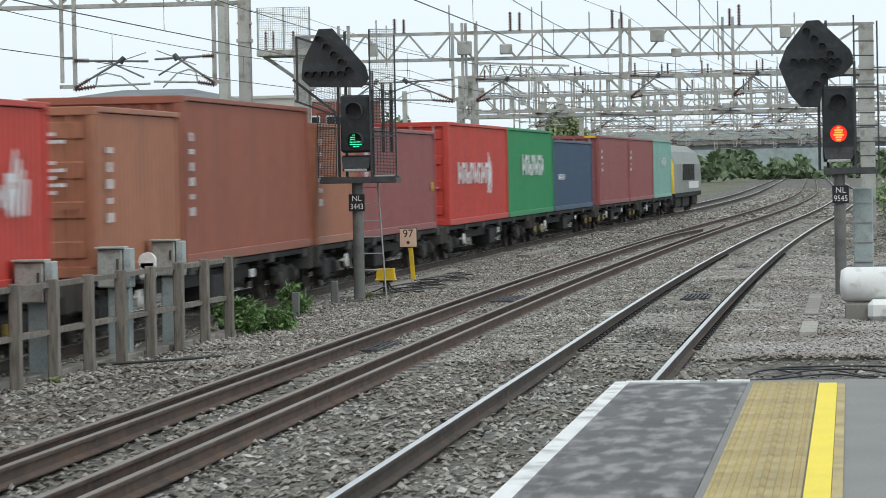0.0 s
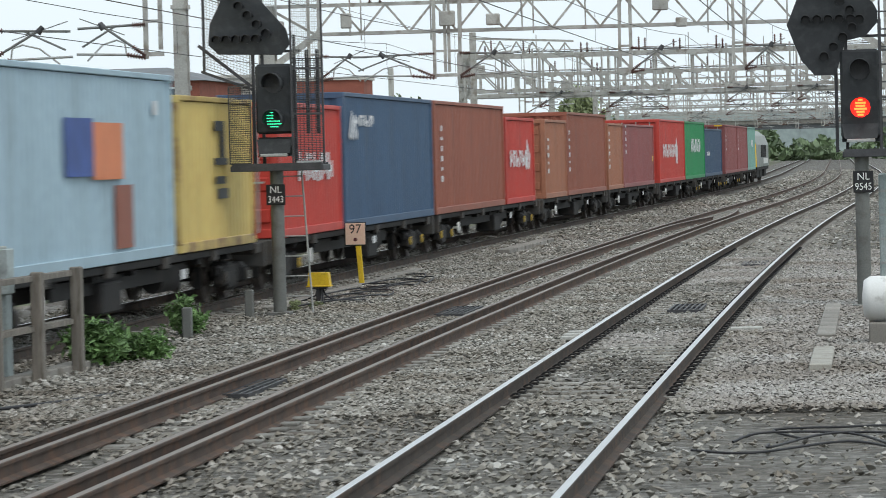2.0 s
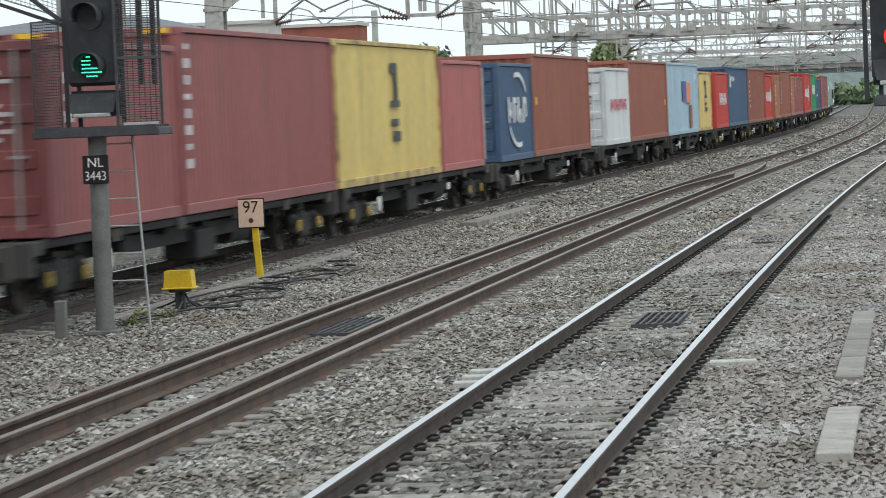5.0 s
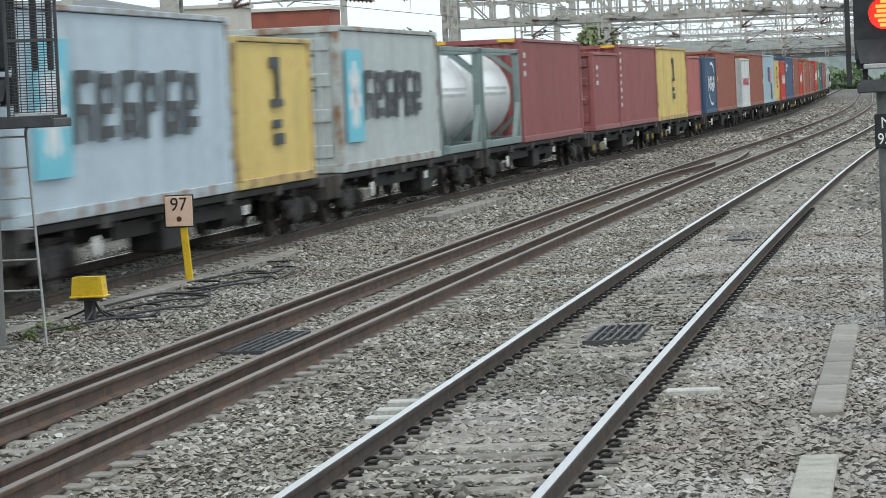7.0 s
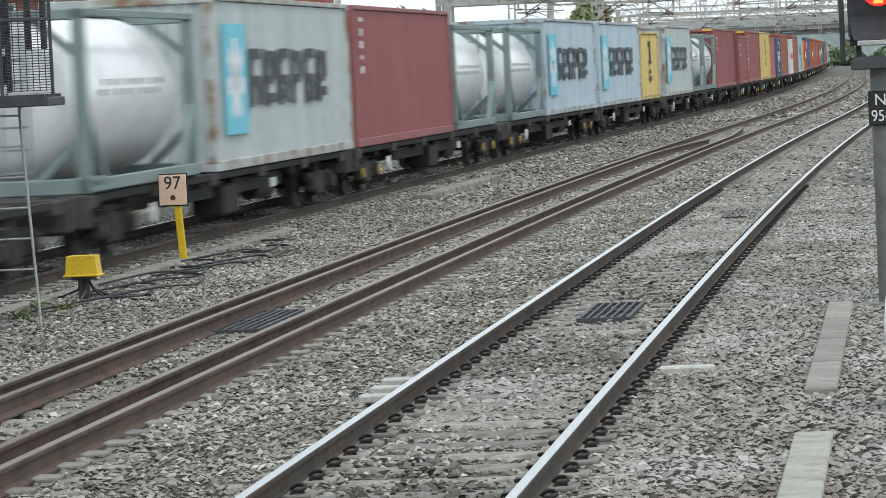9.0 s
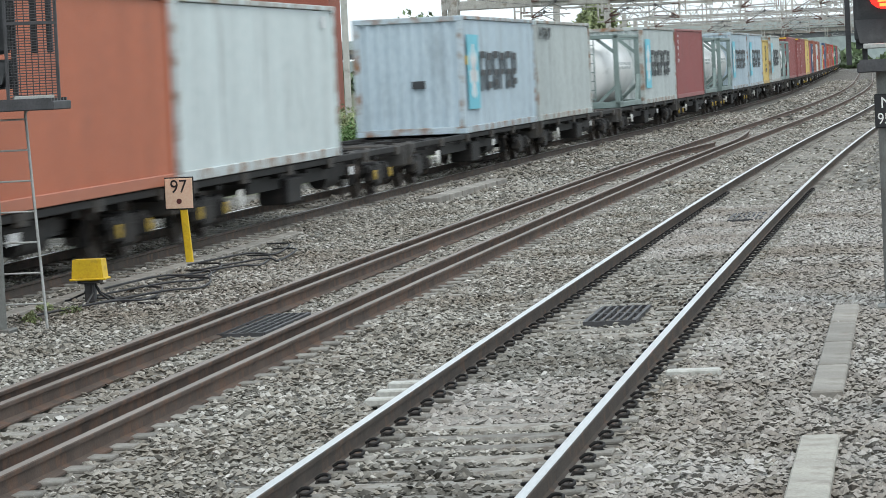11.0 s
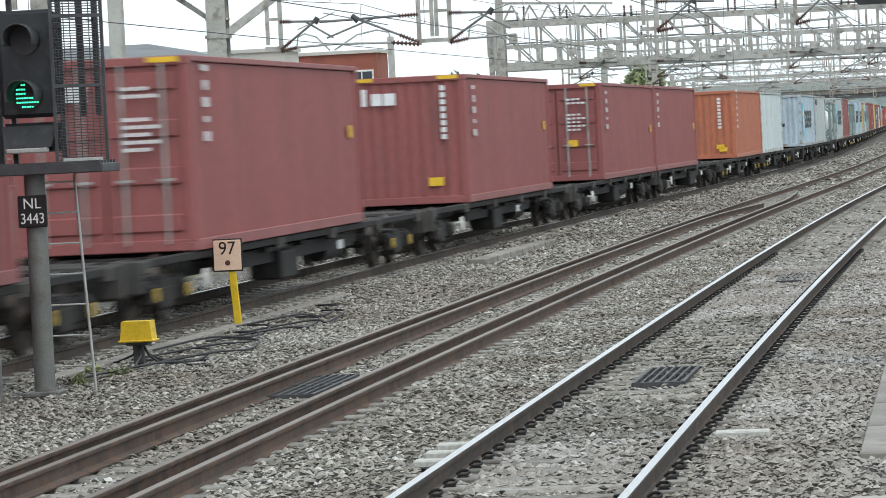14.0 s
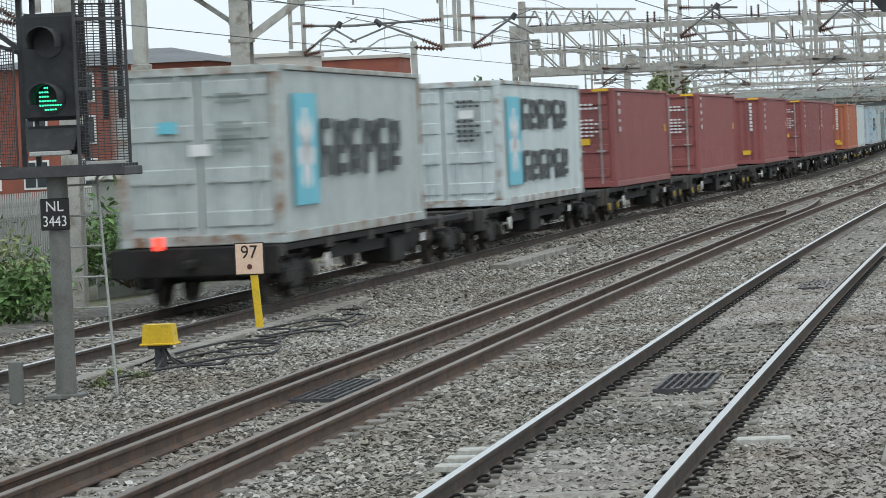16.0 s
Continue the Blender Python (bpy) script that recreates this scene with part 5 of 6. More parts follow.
def bush(label, x, y, r, h, mat, leaves, seed, z=-0.2, size=0.05, category="bush"):
    """Stems with many small leaves in uneven clumps."""
    rng = np.random.default_rng(seed)
    t = thing("bush", label, category, "", pose(x, y, z))
    st = Shape()
    tips = []
    for i in range(14):
        a, q = rng.random() * 6.28, rng.random() ** 0.6
        tip = Vector((r * q * math.cos(a), r * q * math.sin(a), h * (0.45 + 0.55 * rng.random()) * (1.05 - 0.45 * q)))
        st.tube((0.15 * r * math.cos(a), 0.15 * r * math.sin(a), 0), tip, 0.012 * max(1, h), 5, 0.004)
        tips.append(tip)
    part("stem", st, STEM, t)
    k = leaves
    c = np.array([tips[i] for i in rng.integers(0, len(tips), k)])
    f = rng.random(k)[:, None] ** 0.7
    pos = c * (0.35 + 0.65 * f) + rng.normal(0, 0.16 * r, (k, 3)) * np.array([1, 1, 0.8])
    pos[:, 2] = np.abs(pos[:, 2])
    n = rng.normal(0, 1, (k, 3)); n[:, 2] = np.abs(n[:, 2]) + 0.3
    n /= np.linalg.norm(n, axis=1)[:, None]
    u = np.cross(n, rng.normal(0, 1, (k, 3)))
    u /= np.linalg.norm(u, axis=1)[:, None]
    v = np.cross(n, u)
    L = size * (0.6 + 0.8 * rng.random(k))[:, None]
    quad = np.stack([pos - u * L, pos + v * L * 0.38 + n * L * 0.15, pos + u * L, pos - v * L * 0.38 + n * L * 0.15], 1).reshape(-1, 3)
    me = bpy.data.meshes.new("leaves")
    me.from_pydata(quad.tolist(), [], np.arange(k * 4).reshape(-1, 4).tolist())
    me.materials.append(mat)
    part("leaves", me, None, t)
    return t


def tree(label, x, y, h, r, seed, mat, leaves=5000, size=0.35):
    rng = np.random.default_rng(seed)
    t = thing("tree", label, "tree", "", pose(x, y, -0.5))
    tr = Shape().tube((0, 0, 0), (0.1, 0, h * 0.45), 0.03 * h, 10, 0.018 * h)
    tips = []
    for i in range(22):
        a, q = rng.random() * 6.28, rng.random() ** 0.5
        z = h * (0.4 + 0.58 * rng.random())
        reach = r * q * math.sqrt(max(0.1, 1 - ((z - 0.68 * h) / (0.36 * h)) ** 2))
        tip = Vector((reach * math.cos(a), reach * math.sin(a), z))
        tr.tube((0.05, 0, h * (0.25 + 0.2 * rng.random())), tip, 0.009 * h, 5, 0.002 * h)
        tips.append(tip)
    part("trunk", tr, STEM, t)
    k = leaves
    pos = np.array([tips[i] for i in rng.integers(0, len(tips), k)]) + rng.normal(0, 0.16 * r, (k, 3))
    n = rng.normal(0, 1, (k, 3)); n /= np.linalg.norm(n, axis=1)[:, None]
    u = np.cross(n, rng.normal(0, 1, (k, 3))); u /= np.linalg.norm(u, axis=1)[:, None]
    v = np.cross(n, u)
    L = size * (0.5 + rng.random(k))[:, None]
    quad = np.stack([pos - u * L, pos + v * L * 0.5, pos + u * L, pos - v * L * 0.5], 1).reshape(-1, 3)
    me = bpy.data.meshes.new("crown")
    me.from_pydata(quad.tolist(), [], np.arange(k * 4).reshape(-1, 4).tolist())
    me.materials.append(mat)
    part("crown", me, None, t)


# ---- overhead line ----
def insulator(s, p, q, r=0.06):
    """A ribbed stack: one turned piece from p to q."""
    p, q = Vector(p), Vector(q)
    m = (q - p).to_track_quat("Z", "Y").to_matrix()
    k, n, length = 7, 8, (q - p).length
    prof = [(0.0, r * 0.35)]
    for i in range(k):
        prof += [((i + 0.15) / k, r * 0.35), ((i + 0.2) / k, r), ((i + 0.6) / k, r * 0.6), ((i + 0.7) / k, r * 0.35)]
    prof.append((1.0, r * 0.35))
    vs = [p + m @ Vector((rr * math.cos(2 * math.pi * j / n), rr * math.sin(2 * math.pi * j / n), u * length)) for u, rr in prof for j in range(n)]
    s.add(vs, [(i * n + j, i * n + (j + 1) % n, (i + 1) * n + (j + 1) % n, (i + 1) * n + j) for i in range(len(prof) - 1) for j in range(n)], True)


def cantilever(parent, x, y, low, reach):
    """The jointed arm that holds the wires: insulated tie and strut, brace, registration tube and steady arm."""
    p = lambda u, z: (x + reach * u, y, low + z)
    arm = Shape()
    arm.tube(p(0.18, 0.77), p(0.98, 0.72), 0.034, 6)
    arm.tube(p(0.2, 0.29), p(0.62, 0.76), 0.032, 6)
    arm.tube(p(0.45, 0.74), p(0.92, 0.30), 0.026, 6)
    arm.tube(p(0.30, 0.55), p(0.95, 0.95), 0.012, 5)
    a = part("registration_arm", arm, ARMSTEEL, parent)
    tube = Shape().tube(p(0.28, 0.10), p(1.0, 0.14), 0.032, 6)
    part("registration_tube", tube, STEEL, a, "pale galvanised tube")
    steady = Shape().path([p(0.28, 0.12), p(0.30, 0.36), p(0.42, 0.44), p(0.62, 0.34), p(0.85, -0.02)], 0.022, 6)
    part("steady_arm", steady, STEEL, a)
    clamp = Shape().tube(p(0.60, 0.70), p(0.66, 0.84), 0.085, 8, 0.06)
    part("clamp", clamp, DARKSTEEL, a)
    for u0, z0, u1, z1 in ((0.0, 0.78, 0.2, 0.77), (0.0, 0.06, 0.2, 0.29), (0.0, 0.02, 0.28, 0.10)):
        i_ = Shape()
        insulator(i_, p(u0, z0), p(u1, z1), 0.07)
        part("insulator", i_, INSULATOR, a)


def gantry(label, y, x0, x1, z0, z1, box=0.0, bays=1.6, drops=(), leg=0.32, brace=True, lattice_leg=False, stubs=(), frames=False, chord=0.0):
    """A portal over the tracks: lattice beam between two legs, drop posts and wire arms. frames: upright panels with no diagonals."""
    t = thing("overhead_line_gantry", label, "overhead line gantry", "gantries over the tracks", pose(0, y, 0))
    rng = random.Random(int(y))
    for x in (x0, x1):
        s = Shape()
        if lattice_leg:
            for dx in (-0.3, 0.3):
                for dy in (-0.35, 0.35):
                    s.box(x + dx, dy, (z1 - 0.5) / 2, 0.16, 0.16, z1 + 0.5)
            s.box(x, -0.45, z1 - 0.6, 0.85, 0.06, 1.7).box(x, -0.45, 2.5, 0.85, 0.05, 0.35).box(x, -0.45, 4.0, 0.85, 0.05, 0.35)
            n = 7
            for i in range(n):
                a, b = -0.4 + (z1 + 0.3) * i / n, -0.4 + (z1 + 0.3) * (i + 1) / n
                sg = 1 if i % 2 else -1
                s.bar((x - 0.3 * sg, -0.36, a), (x + 0.3 * sg, -0.36, b), 0.07)
                s.bar((x + 0.3, -0.36 * sg, a), (x + 0.3, 0.36 * sg, b), 0.07)
        else:
            s.box(x, 0, (z1 - 0.5) / 2, leg * 0.3, leg, z1 + 0.5)
            for dy in (-0.5, 0.5):
                s.box(x, dy * leg, (z1 - 0.5) / 2, leg, 0.04, z1 + 0.5)
            s.box(x, 0, z1 + 0.02, leg + 0.06, leg + 0.06, 0.06)
            s.box(x, 0, z0 - 1.0, leg + 0.08, leg + 0.08, 0.09).box(x, 0, z0 - 0.55, leg + 0.05, leg + 0.05, 0.05)
        part("leg", s, GANTRY, t)
    planes = (-box / 2, box / 2) if box else (0.0,)
    w = chord or (0.22 if box else 0.10)
    inset = 3.0 if brace else 0
    for dy in planes:
        part("chord", Shape().box((x0 + x1) / 2, dy, z1, x1 - x0, w * 0.6, w).box((x0 + x1) / 2, dy + w * 0.3, z1 + w / 2, x1 - x0, w, 0.03), GANTRY, t)
        part("chord", Shape().box((x0 + x1) / 2, dy, z0, x1 - x0 - inset, w * 0.6, w).box((x0 + x1) / 2, dy + w * 0.3, z0 - w / 2, x1 - x0 - inset, w, 0.03), GANTRY, t)
    n = max(4, int((x1 - x0 - inset) / bays))
    a0 = x0 + inset / 2
    span = x1 - x0 - inset
    for dy in planes:
        for i in range(n):
            xa, xb = a0 + span * i / n, a0 + span * (i + 1) / n
            if frames:
                panel = Shape().box(xa, dy, (z0 + z1) / 2, 0.15 + 0.08 * (i % 3 == 0), 0.1, z1 - z0)
                for sx in (-1, 1):
                    panel.box(xa + sx * 0.14, dy, z1 - w * 0.5, 0.2, 0.06, 0.14).box(xa + sx * 0.14, dy, z0 + w * 0.5, 0.2, 0.06, 0.14)
                part("upright", panel, GANTRY, t)
            elif box:
                part("lattice_bar", Shape().bar((xa, dy, z1), (xb, dy, z0), 0.10, 0.07), GANTRY, t)
                part("upright", Shape().box(xa, dy, (z0 + z1) / 2, 0.10, 0.09, z1 - z0), GANTRY, t)
                for z, k in ((z1, 1), (z0, -1)):
                    part("gusset", Shape().box(xa + 0.08 * k, dy - 0.085, z - 0.06 * k, 0.3, 0.03, 0.26), GANTRY, t)
            else:
                part("lattice_bar", Shape().bar((xa, dy, z0), ((xa + xb) / 2, dy, z1), 0.065), GANTRY, t)
                part("lattice_bar", Shape().bar(((xa + xb) / 2, dy, z1), (xb, dy, z0), 0.065), GANTRY, t)
    if box:
        for i in range(n + 1):
            xa = a0 + span * i / n
            for z in (z0, z1):
                part("cross_bar", Shape().bar((xa, -box / 2, z), (xa, box / 2, z), 0.09), GANTRY, t)
    if brace:
        for x, sg in ((x0, 1), (x1, -1)):
            s = Shape()
            s.bar((x, -0.1, z0 - 1.1), (x + sg * 1.7, -0.1, z0 + 0.05), 0.10, 0.20)
            s.bar((x, 0.1, z0 - 1.1), (x + sg * 1.7, 0.1, z0 + 0.05), 0.06, 0.12)
            s.bar((x, 0, z1), (x + sg * 1.5, 0, z0), 0.08)
            part("knee_brace", s, GANTRY, t)
    for x, low, *reach in drops:
        reach = reach[0] if reach else 2.0
        yy = -box / 2 - 0.08
        side = 0.34 if reach < 0 else -0.34
        top = z1 + 0.35
        post = Shape().box(x, yy, (top + low) / 2, 0.10, 0.10, top - low).box(x + side, yy, (top + low) / 2 + 0.1, 0.09, 0.09, top - low - 0.2)
        post.box(x + side / 2, yy, low + 0.1, abs(side) + 0.14, 0.07, 0.10).box(x + side / 2, yy, low + 0.85, abs(side) + 0.1, 0.06, 0.07)
        d = part("drop_post", post, GANTRY, t)
        cantilever(d, x, yy - 0.04, low, reach)
    for x in stubs:
        for dx in (0.0, 0.32):
            h = rng.uniform(0.45, 0.75)
            i_ = Shape()
            insulator(i_, (x + dx, -box / 2, z1 + w / 2), (x + dx, -box / 2, z1 + w / 2 + h), 0.08)
            part("insulator", i_, INSULATOR, t)
    # conduit and thin rods along the top of the beam
    if box or frames:
        for k in range(3):
            pts = [(a0 + span * i / 30, -box / 2 - 0.05 + 0.1 * k, z1 + w / 2 + 0.05 + 0.12 * rng.random() * (k + 1) / 2) for i in range(31)]
            part("conduit", Shape().path(pts, 0.022, 5), GANTRY if k else DARKSTEEL, t)
    if stubs:
        for i in range(12):
            x = a0 + span * (i + rng.random()) / 12
            part("rod", Shape().tube((x, -box / 2, z0 - 0.3 * rng.random()), (x, -box / 2, z1 + rng.uniform(0.3, 1.1)), 0.025, 5), GANTRY, t)
        for i in range(6):
            x = a0 + span * (i + rng.random()) / 6
            part("junction_box", Shape().box(x, -box / 2 - 0.15, rng.uniform(z0, z1), rng.uniform(0.25, 0.5), 0.2, rng.uniform(0.25, 0.5), None, 0.03), GANTRY, t)
    return t


def wire(label, x0, za, zb, sag, y0, y1, posts, r, dropper_from=None):
    """A wire that hangs from gantry to gantry along a track."""
    pts = []
    for a, b in zip(posts[:-1], posts[1:]):
        for k in range(10):
            u = k / 10
            y = a + (b - a) * u
            pts.append((x0 + shift(y) + 0.2 * (1 if posts.index(a) % 2 else -1) * (1 - 2 * u), y, za - sag * 4 * u * (1 - u)))
    ob = thing("overhead_wire", label, "overhead wire", "wires over the tracks")
    part("wire", Shape().path(pts, r, 5), DARKSTEEL, ob)
    if dropper_from is not None:
        for p in pts[::2]:
            part("dropper", Shape().tube(p, (p[0], p[1], dropper_from), r * 0.6, 4, None, False), DARKSTEEL, ob)


# ---- buildings ----
def building(label, x0, x1, y0, y1, z1, mat, roof=None, rows=0, cols=0, name="building"):
    t = thing(name, label, "building")
    part("wall", Shape().box((x0 + x1) / 2, (y0 + y1) / 2, z1 / 2 - 0.3, x1 - x0, y1 - y0, z1 + 0.6), mat, t)
    if roof:
        s = Shape()
        h = roof
        vs = [(x0 - 0.3, y0 - 0.3, z1), (x1 + 0.3, y0 - 0.3, z1), (x1 + 0.3, y1 + 0.3, z1), (x0 - 0.3, y1 + 0.3, z1), (x0 + 3, (y0 + y1) / 2, z1 + h), (x1 - 3, (y0 + y1) / 2, z1 + h)]
        s.add(vs, [(0, 1, 5, 4), (1, 2, 5), (2, 3, 4, 5), (3, 0, 4), (0, 3, 2, 1)])
        part("roof", s, SLATE, t, "grey pitched roof")
    else:
        part("parapet", Shape().box((x0 + x1) / 2, (y0 + y1) / 2, z1 + 0.06, x1 - x0 + 0.2, y1 - y0 + 0.2, 0.14), RENDER, t)
    for r in range(rows):
        for c in range(cols):
            x = x0 + (x1 - x0) * (c + 0.5) / cols
            z = 0.9 + (z1 - 0.9) * (r + 0.5) / rows
            w = part("window", Shape().box(x, y0 - 0.02, z, 1.0, 0.08, 1.1), WHITE, t)
            part("pane", Shape().box(x - 0.23, y0 - 0.07, z, 0.40, 0.03, 0.94), GLASS, w)
            part("pane", Shape().box(x + 0.23, y0 - 0.07, z, 0.40, 0.03, 0.94), GLASS, w)


def far_bridge(y):
    t = thing("road_bridge", "long pale concrete road bridge over the tracks", "bridge")
    part("deck", Shape().box(-25, y, 6.0, 150, 8, 0.7), CONCRETE, t)
    part("parapet", Shape().box(-25, y - 4.1, 6.95, 150, 0.25, 1.25), PALEBLUE, t)
    part("girder", Shape().box(-25, y - 3.2, 5.3, 150, 0.5, 0.8), SLATE, t)
    for x in (-70, -42, 14, 40):
        part("pier", Shape().box(x, y, 2.4, 1.4, 7, 5.6), CONCRETE, t)


# ---- the platform end ----
def platform():
    t = thing("platform", "station platform end with a worn white edge and a ramp", "platform", "", pose(-0.04, 3.6, 0), "structure")
    part("slab", Shape().box(2.30, -56.75, 0.335, 7.42, 88.0, 1.13), GREYPAVE, t)
    part("dark_surface", Shape().box(-0.99, -56.86, 0.902, 0.76, 87.6, 0.008), ASPHALT, t, "dark worn asphalt strip")
    part("white_edge", Shape().box(-1.39, -56.75, 0.903, 0.09, 87.8, 0.012), EDGEWHITE, t, "white painted edge")
    part("white_edge", Shape().box(-1.14, -12.86, 0.904, 0.46, 0.13, 0.012), EDGEWHITE, t, "white painted edge")
    part("white_edge", Shape().box(-0.70, -12.87, 0.904, 0.20, 0.15, 0.012), EDGEWHITE, t, "white painted edge")
    dome = Shape()
    dome.box(0, 0, 0, 0.392, 0.392, 0.02, None, 0.004)
    for i in range(6):
        for j in range(6):
            dome.box(-0.163 + i * 0.065, -0.163 + j * 0.065, 0.012, 0.03, 0.03, 0.01, None, 0.004)
    me = dome.mesh("tactile_slab", TACTILE)
    for i in range(60):
        part("tactile_slab", me, None, t, at=pose(-0.375, -13.35 - 0.4 * i, 0.902))
    part("yellow_line", Shape().box(-0.115, -56.9, 0.904, 0.11, 87.3, 0.012), BRIGHTYELLOW, t)
    part("yellow_edge", Shape().box(-0.035, -56.9, 0.903, 0.045, 87.3, 0.010), TACTILE, t)
    part("edge_wall", Shape().box(-1.38, -56.75, 0.25, 0.06, 88, 1.3), CONCRETE, t)


def white_tank():
    t = thing("white_drum", "white plastic drum lying on a pale concrete block", "drum", "", pose(0.43, 23.6, -0.17))
    b = Shape()
    prof = [(-0.62, 0.05), (-0.60, 0.22), (-0.52, 0.27), (0.52, 0.27), (0.60, 0.22), (0.62, 0.05)]
    n, vs = 24, []
    for x, r in prof:
        vs += [(x, r * math.cos(2 * math.pi * i / n), 0.55 + r * math.sin(2 * math.pi * i / n)) for i in range(n)]
    b.add(vs, [(j * n + i, j * n + (i + 1) % n, (j + 1) * n + (i + 1) % n, (j + 1) * n + i) for j in range(len(prof) - 1) for i in range(n)], True)
    b.add(vs[:n], [tuple(range(n))]), b.add(vs[-n:], [tuple(range(n))])
    part("drum", b, WHITE, t)
    part("lower_drum", Shape().box(0.3, -0.4, 0.17, 1.0, 0.5, 0.33, None, 0.08), WHITE, t)
    part("block", Shape().box(0.0, 0, 0.13, 1.1, 0.5, 0.28, None, 0.02), CONCRETE, t, "pale concrete block")


# ---- build: the large structure ----
ground_sheet()
near = make_track("near track with bright polished rails on concrete sleepers", TRACK_A, -70, 720, DARKRUST, RAILTOP)
mid = make_track("rusty brown track with guard rails between its rails", TRACK_B, -70, 720, RUST, DULLTOP, True)
far = make_track("dark track on which the freight train runs", TRACK_C, -160, 720, DARKRUST, RAILTOP)
platform()
# wooded skyline; its pale tone is haze put into the colour
tagged(part("backdrop", Shape().prism([(-900, -5), (-900, 10), (-500, 14), (-260, 9), (-60, 11), (60, 8), (150, 11), (500, 15), (900, 10), (900, -5)], 1500, 1510), HAZED_HILL),
       "far wooded hillside, its colour paled for haze", "hillside", kind="structure")

# ---- gantries and wires ----
PLAIN = "grey steel lattice gantry over the tracks"
gantry(PLAIN, 90, -18.75, 0.6, 6.1, 6.98, 0, 1.45, ((-17.1, 4.62, 1.5), (-13.5, 4.62, -2.6), (-12.7, 4.62, 1.7), (-7.4, 4.62, 1.5), (-3.9, 4.62, 1.3)), 0.5, True, False, (-15.5, -11.5, -8.0, -4.0))
gantry("heavy box lattice gantry with deep twin beams", 165, -21.1, 2.5, 5.25, 7.3, 1.8, 1.9,
       ((-17.2, 4.6, 1.8), (-13.6, 4.5, 1.8), (-7.5, 4.6, 1.6), (-3.9, 4.6, 1.6)), 0.5, False, True, (-20.0, -18.0, -15.0, -12.0, -10.2, -8.0, -5.0, -3.4, -2.0), chord=0.20)
gantry("steel gantry of open rectangular panels behind the heavy one", 190, -24.2, 2.5, 5.95, 6.88, 0, 1.05, ((-20.5, 4.5, 2.0), (-16.0, 4.5, 2.0), (-12.0, 4.6, -2.0), (-6.0, 4.6, 2.0), (-1.5, 4.6, -1.8)),
       0.45, False, False, (-19.0, -16.5, -13.0, -10.0, -6.5, -3.0), True, 0.20)
gantry(PLAIN, 235, -23.0, 3.0, 6.2, 7.3, 0, 1.7, ((-16.5, 4.6), (-10.5, 4.6), (-5.5, 4.6, -2.0)), 0.4, False, False, (-14.0, -9.0, -4.0))
gantry(PLAIN, 288, -24.0, 4.0, 5.85, 7.0, 0, 1.7, ((-16.0, 4.6), (-10.0, 4.6), (-5.0, 4.6, -2.0)), 0.4, True, False, (-12.0, -7.0, -3.0), chord=0.11)
gantry(PLAIN, 330, -26.0, 4.0, 5.9, 7.0, 0, 1.8, ((-18.0, 4.6), (-11.0, 4.6), (-3.0, 4.6, -2.0)), 0.4, False, False, (-12.0, -7.0), chord=0.11)
gantry(PLAIN, 370, -28.0, 5.0, 6.0, 7.0, 0, 1.8, ((-18.0, 4.6), (-10.0, 4.6), (-5.0, 4.6)), 0.4, True, False, (-9.0, -2.0), chord=0.11)
gantry(PLAIN, 412, -30.0, 6.0, 6.0, 7.2, 0, 1.8, ((-14.0, 4.6), (-6.0, 4.6)), 0.4, True, False, (-9.0, -2.0), chord=0.11)
gantry(PLAIN, 455, -32.0, 8.0, 6.0, 7.0, 0.8, 1.9, ((-18.0, 4.6), (-10.0, 4.6)), 0.4, True, chord=0.13)
gantry("steel portal beam over the outer tracks", 60, -37.0, -15.6, 6.75, 7.5, 0, 1.6, ((-27.0, 4.6), (-20.1, 4.55), (-16.4, 4.6, -1.6)), 0.3, False)
arm = thing("lattice_boom", "light steel lattice boom carried on a mast", "overhead line boom", "", pose(0, 150, 0))
part("mast", Shape().box(-19.05, 0, 3.8, 0.3, 0.3, 8.6, None, 0.03), GANTRY, arm)
for z in (6.95, 7.55):
    part("chord", Shape().bar((-19.05, 0, z + (0.25 if z > 7 else 0)), (-14.2, 0, z), 0.10), GANTRY, arm)
for k in range(6):
    xa = -18.9 + 0.78 * k
    part("strut", Shape().bar((xa, 0, 6.95), (xa + 0.39, 0, 7.68 - 0.04 * k), 0.07), GANTRY, arm)
    part("strut", Shape().bar((xa + 0.39, 0, 7.68 - 0.04 * k), (xa + 0.78, 0, 6.95), 0.07), GANTRY, arm)
tower = thing("anchor_platform", "caged steel platform on top of a gantry post", "service platform", "", pose(0, 90, 0))
part("bracket", Shape().bar((-18.75, 0.2, 5.4), (-20.1, 0.2, 6.36), 0.12).bar((-18.75, 0.2, 6.34), (-20.1, 0.2, 6.34), 0.10), GANTRY, tower)
part("deck", Shape().box(-19.3, 0.2, 6.45, 1.9, 1.3, 0.22, None, 0.02), GANTRY, tower)
for sx in (-20.2, -19.3, -18.4):
    part("cage_post", Shape().box(sx, -0.4, 7.25, 0.06, 0.06, 1.5), STEEL, tower)
mesh_panel("wire_mesh", tower, (-20.2, -0.42, 6.6), (0.9, 0, 0), (0, 0, 1.4), 12, 18, 0.006, STEEL)
mesh_panel("wire_mesh", tower, (-19.3, -0.42, 6.6), (0.9, 0, 0), (0, 0, 1.4), 12, 18, 0.006, STEEL)
for sx in (-19.95, -19.7, -19.0):
    ti = Shape()
    insulator(ti, (sx, -0.2, 6.55), (sx, -0.2, 7.2), 0.07)
    part("insulator", ti, INSULATOR, tower)
mast = thing("line_mast", "pale concrete overhead line mast", "mast", "", pose(-11.1, 118, 0))
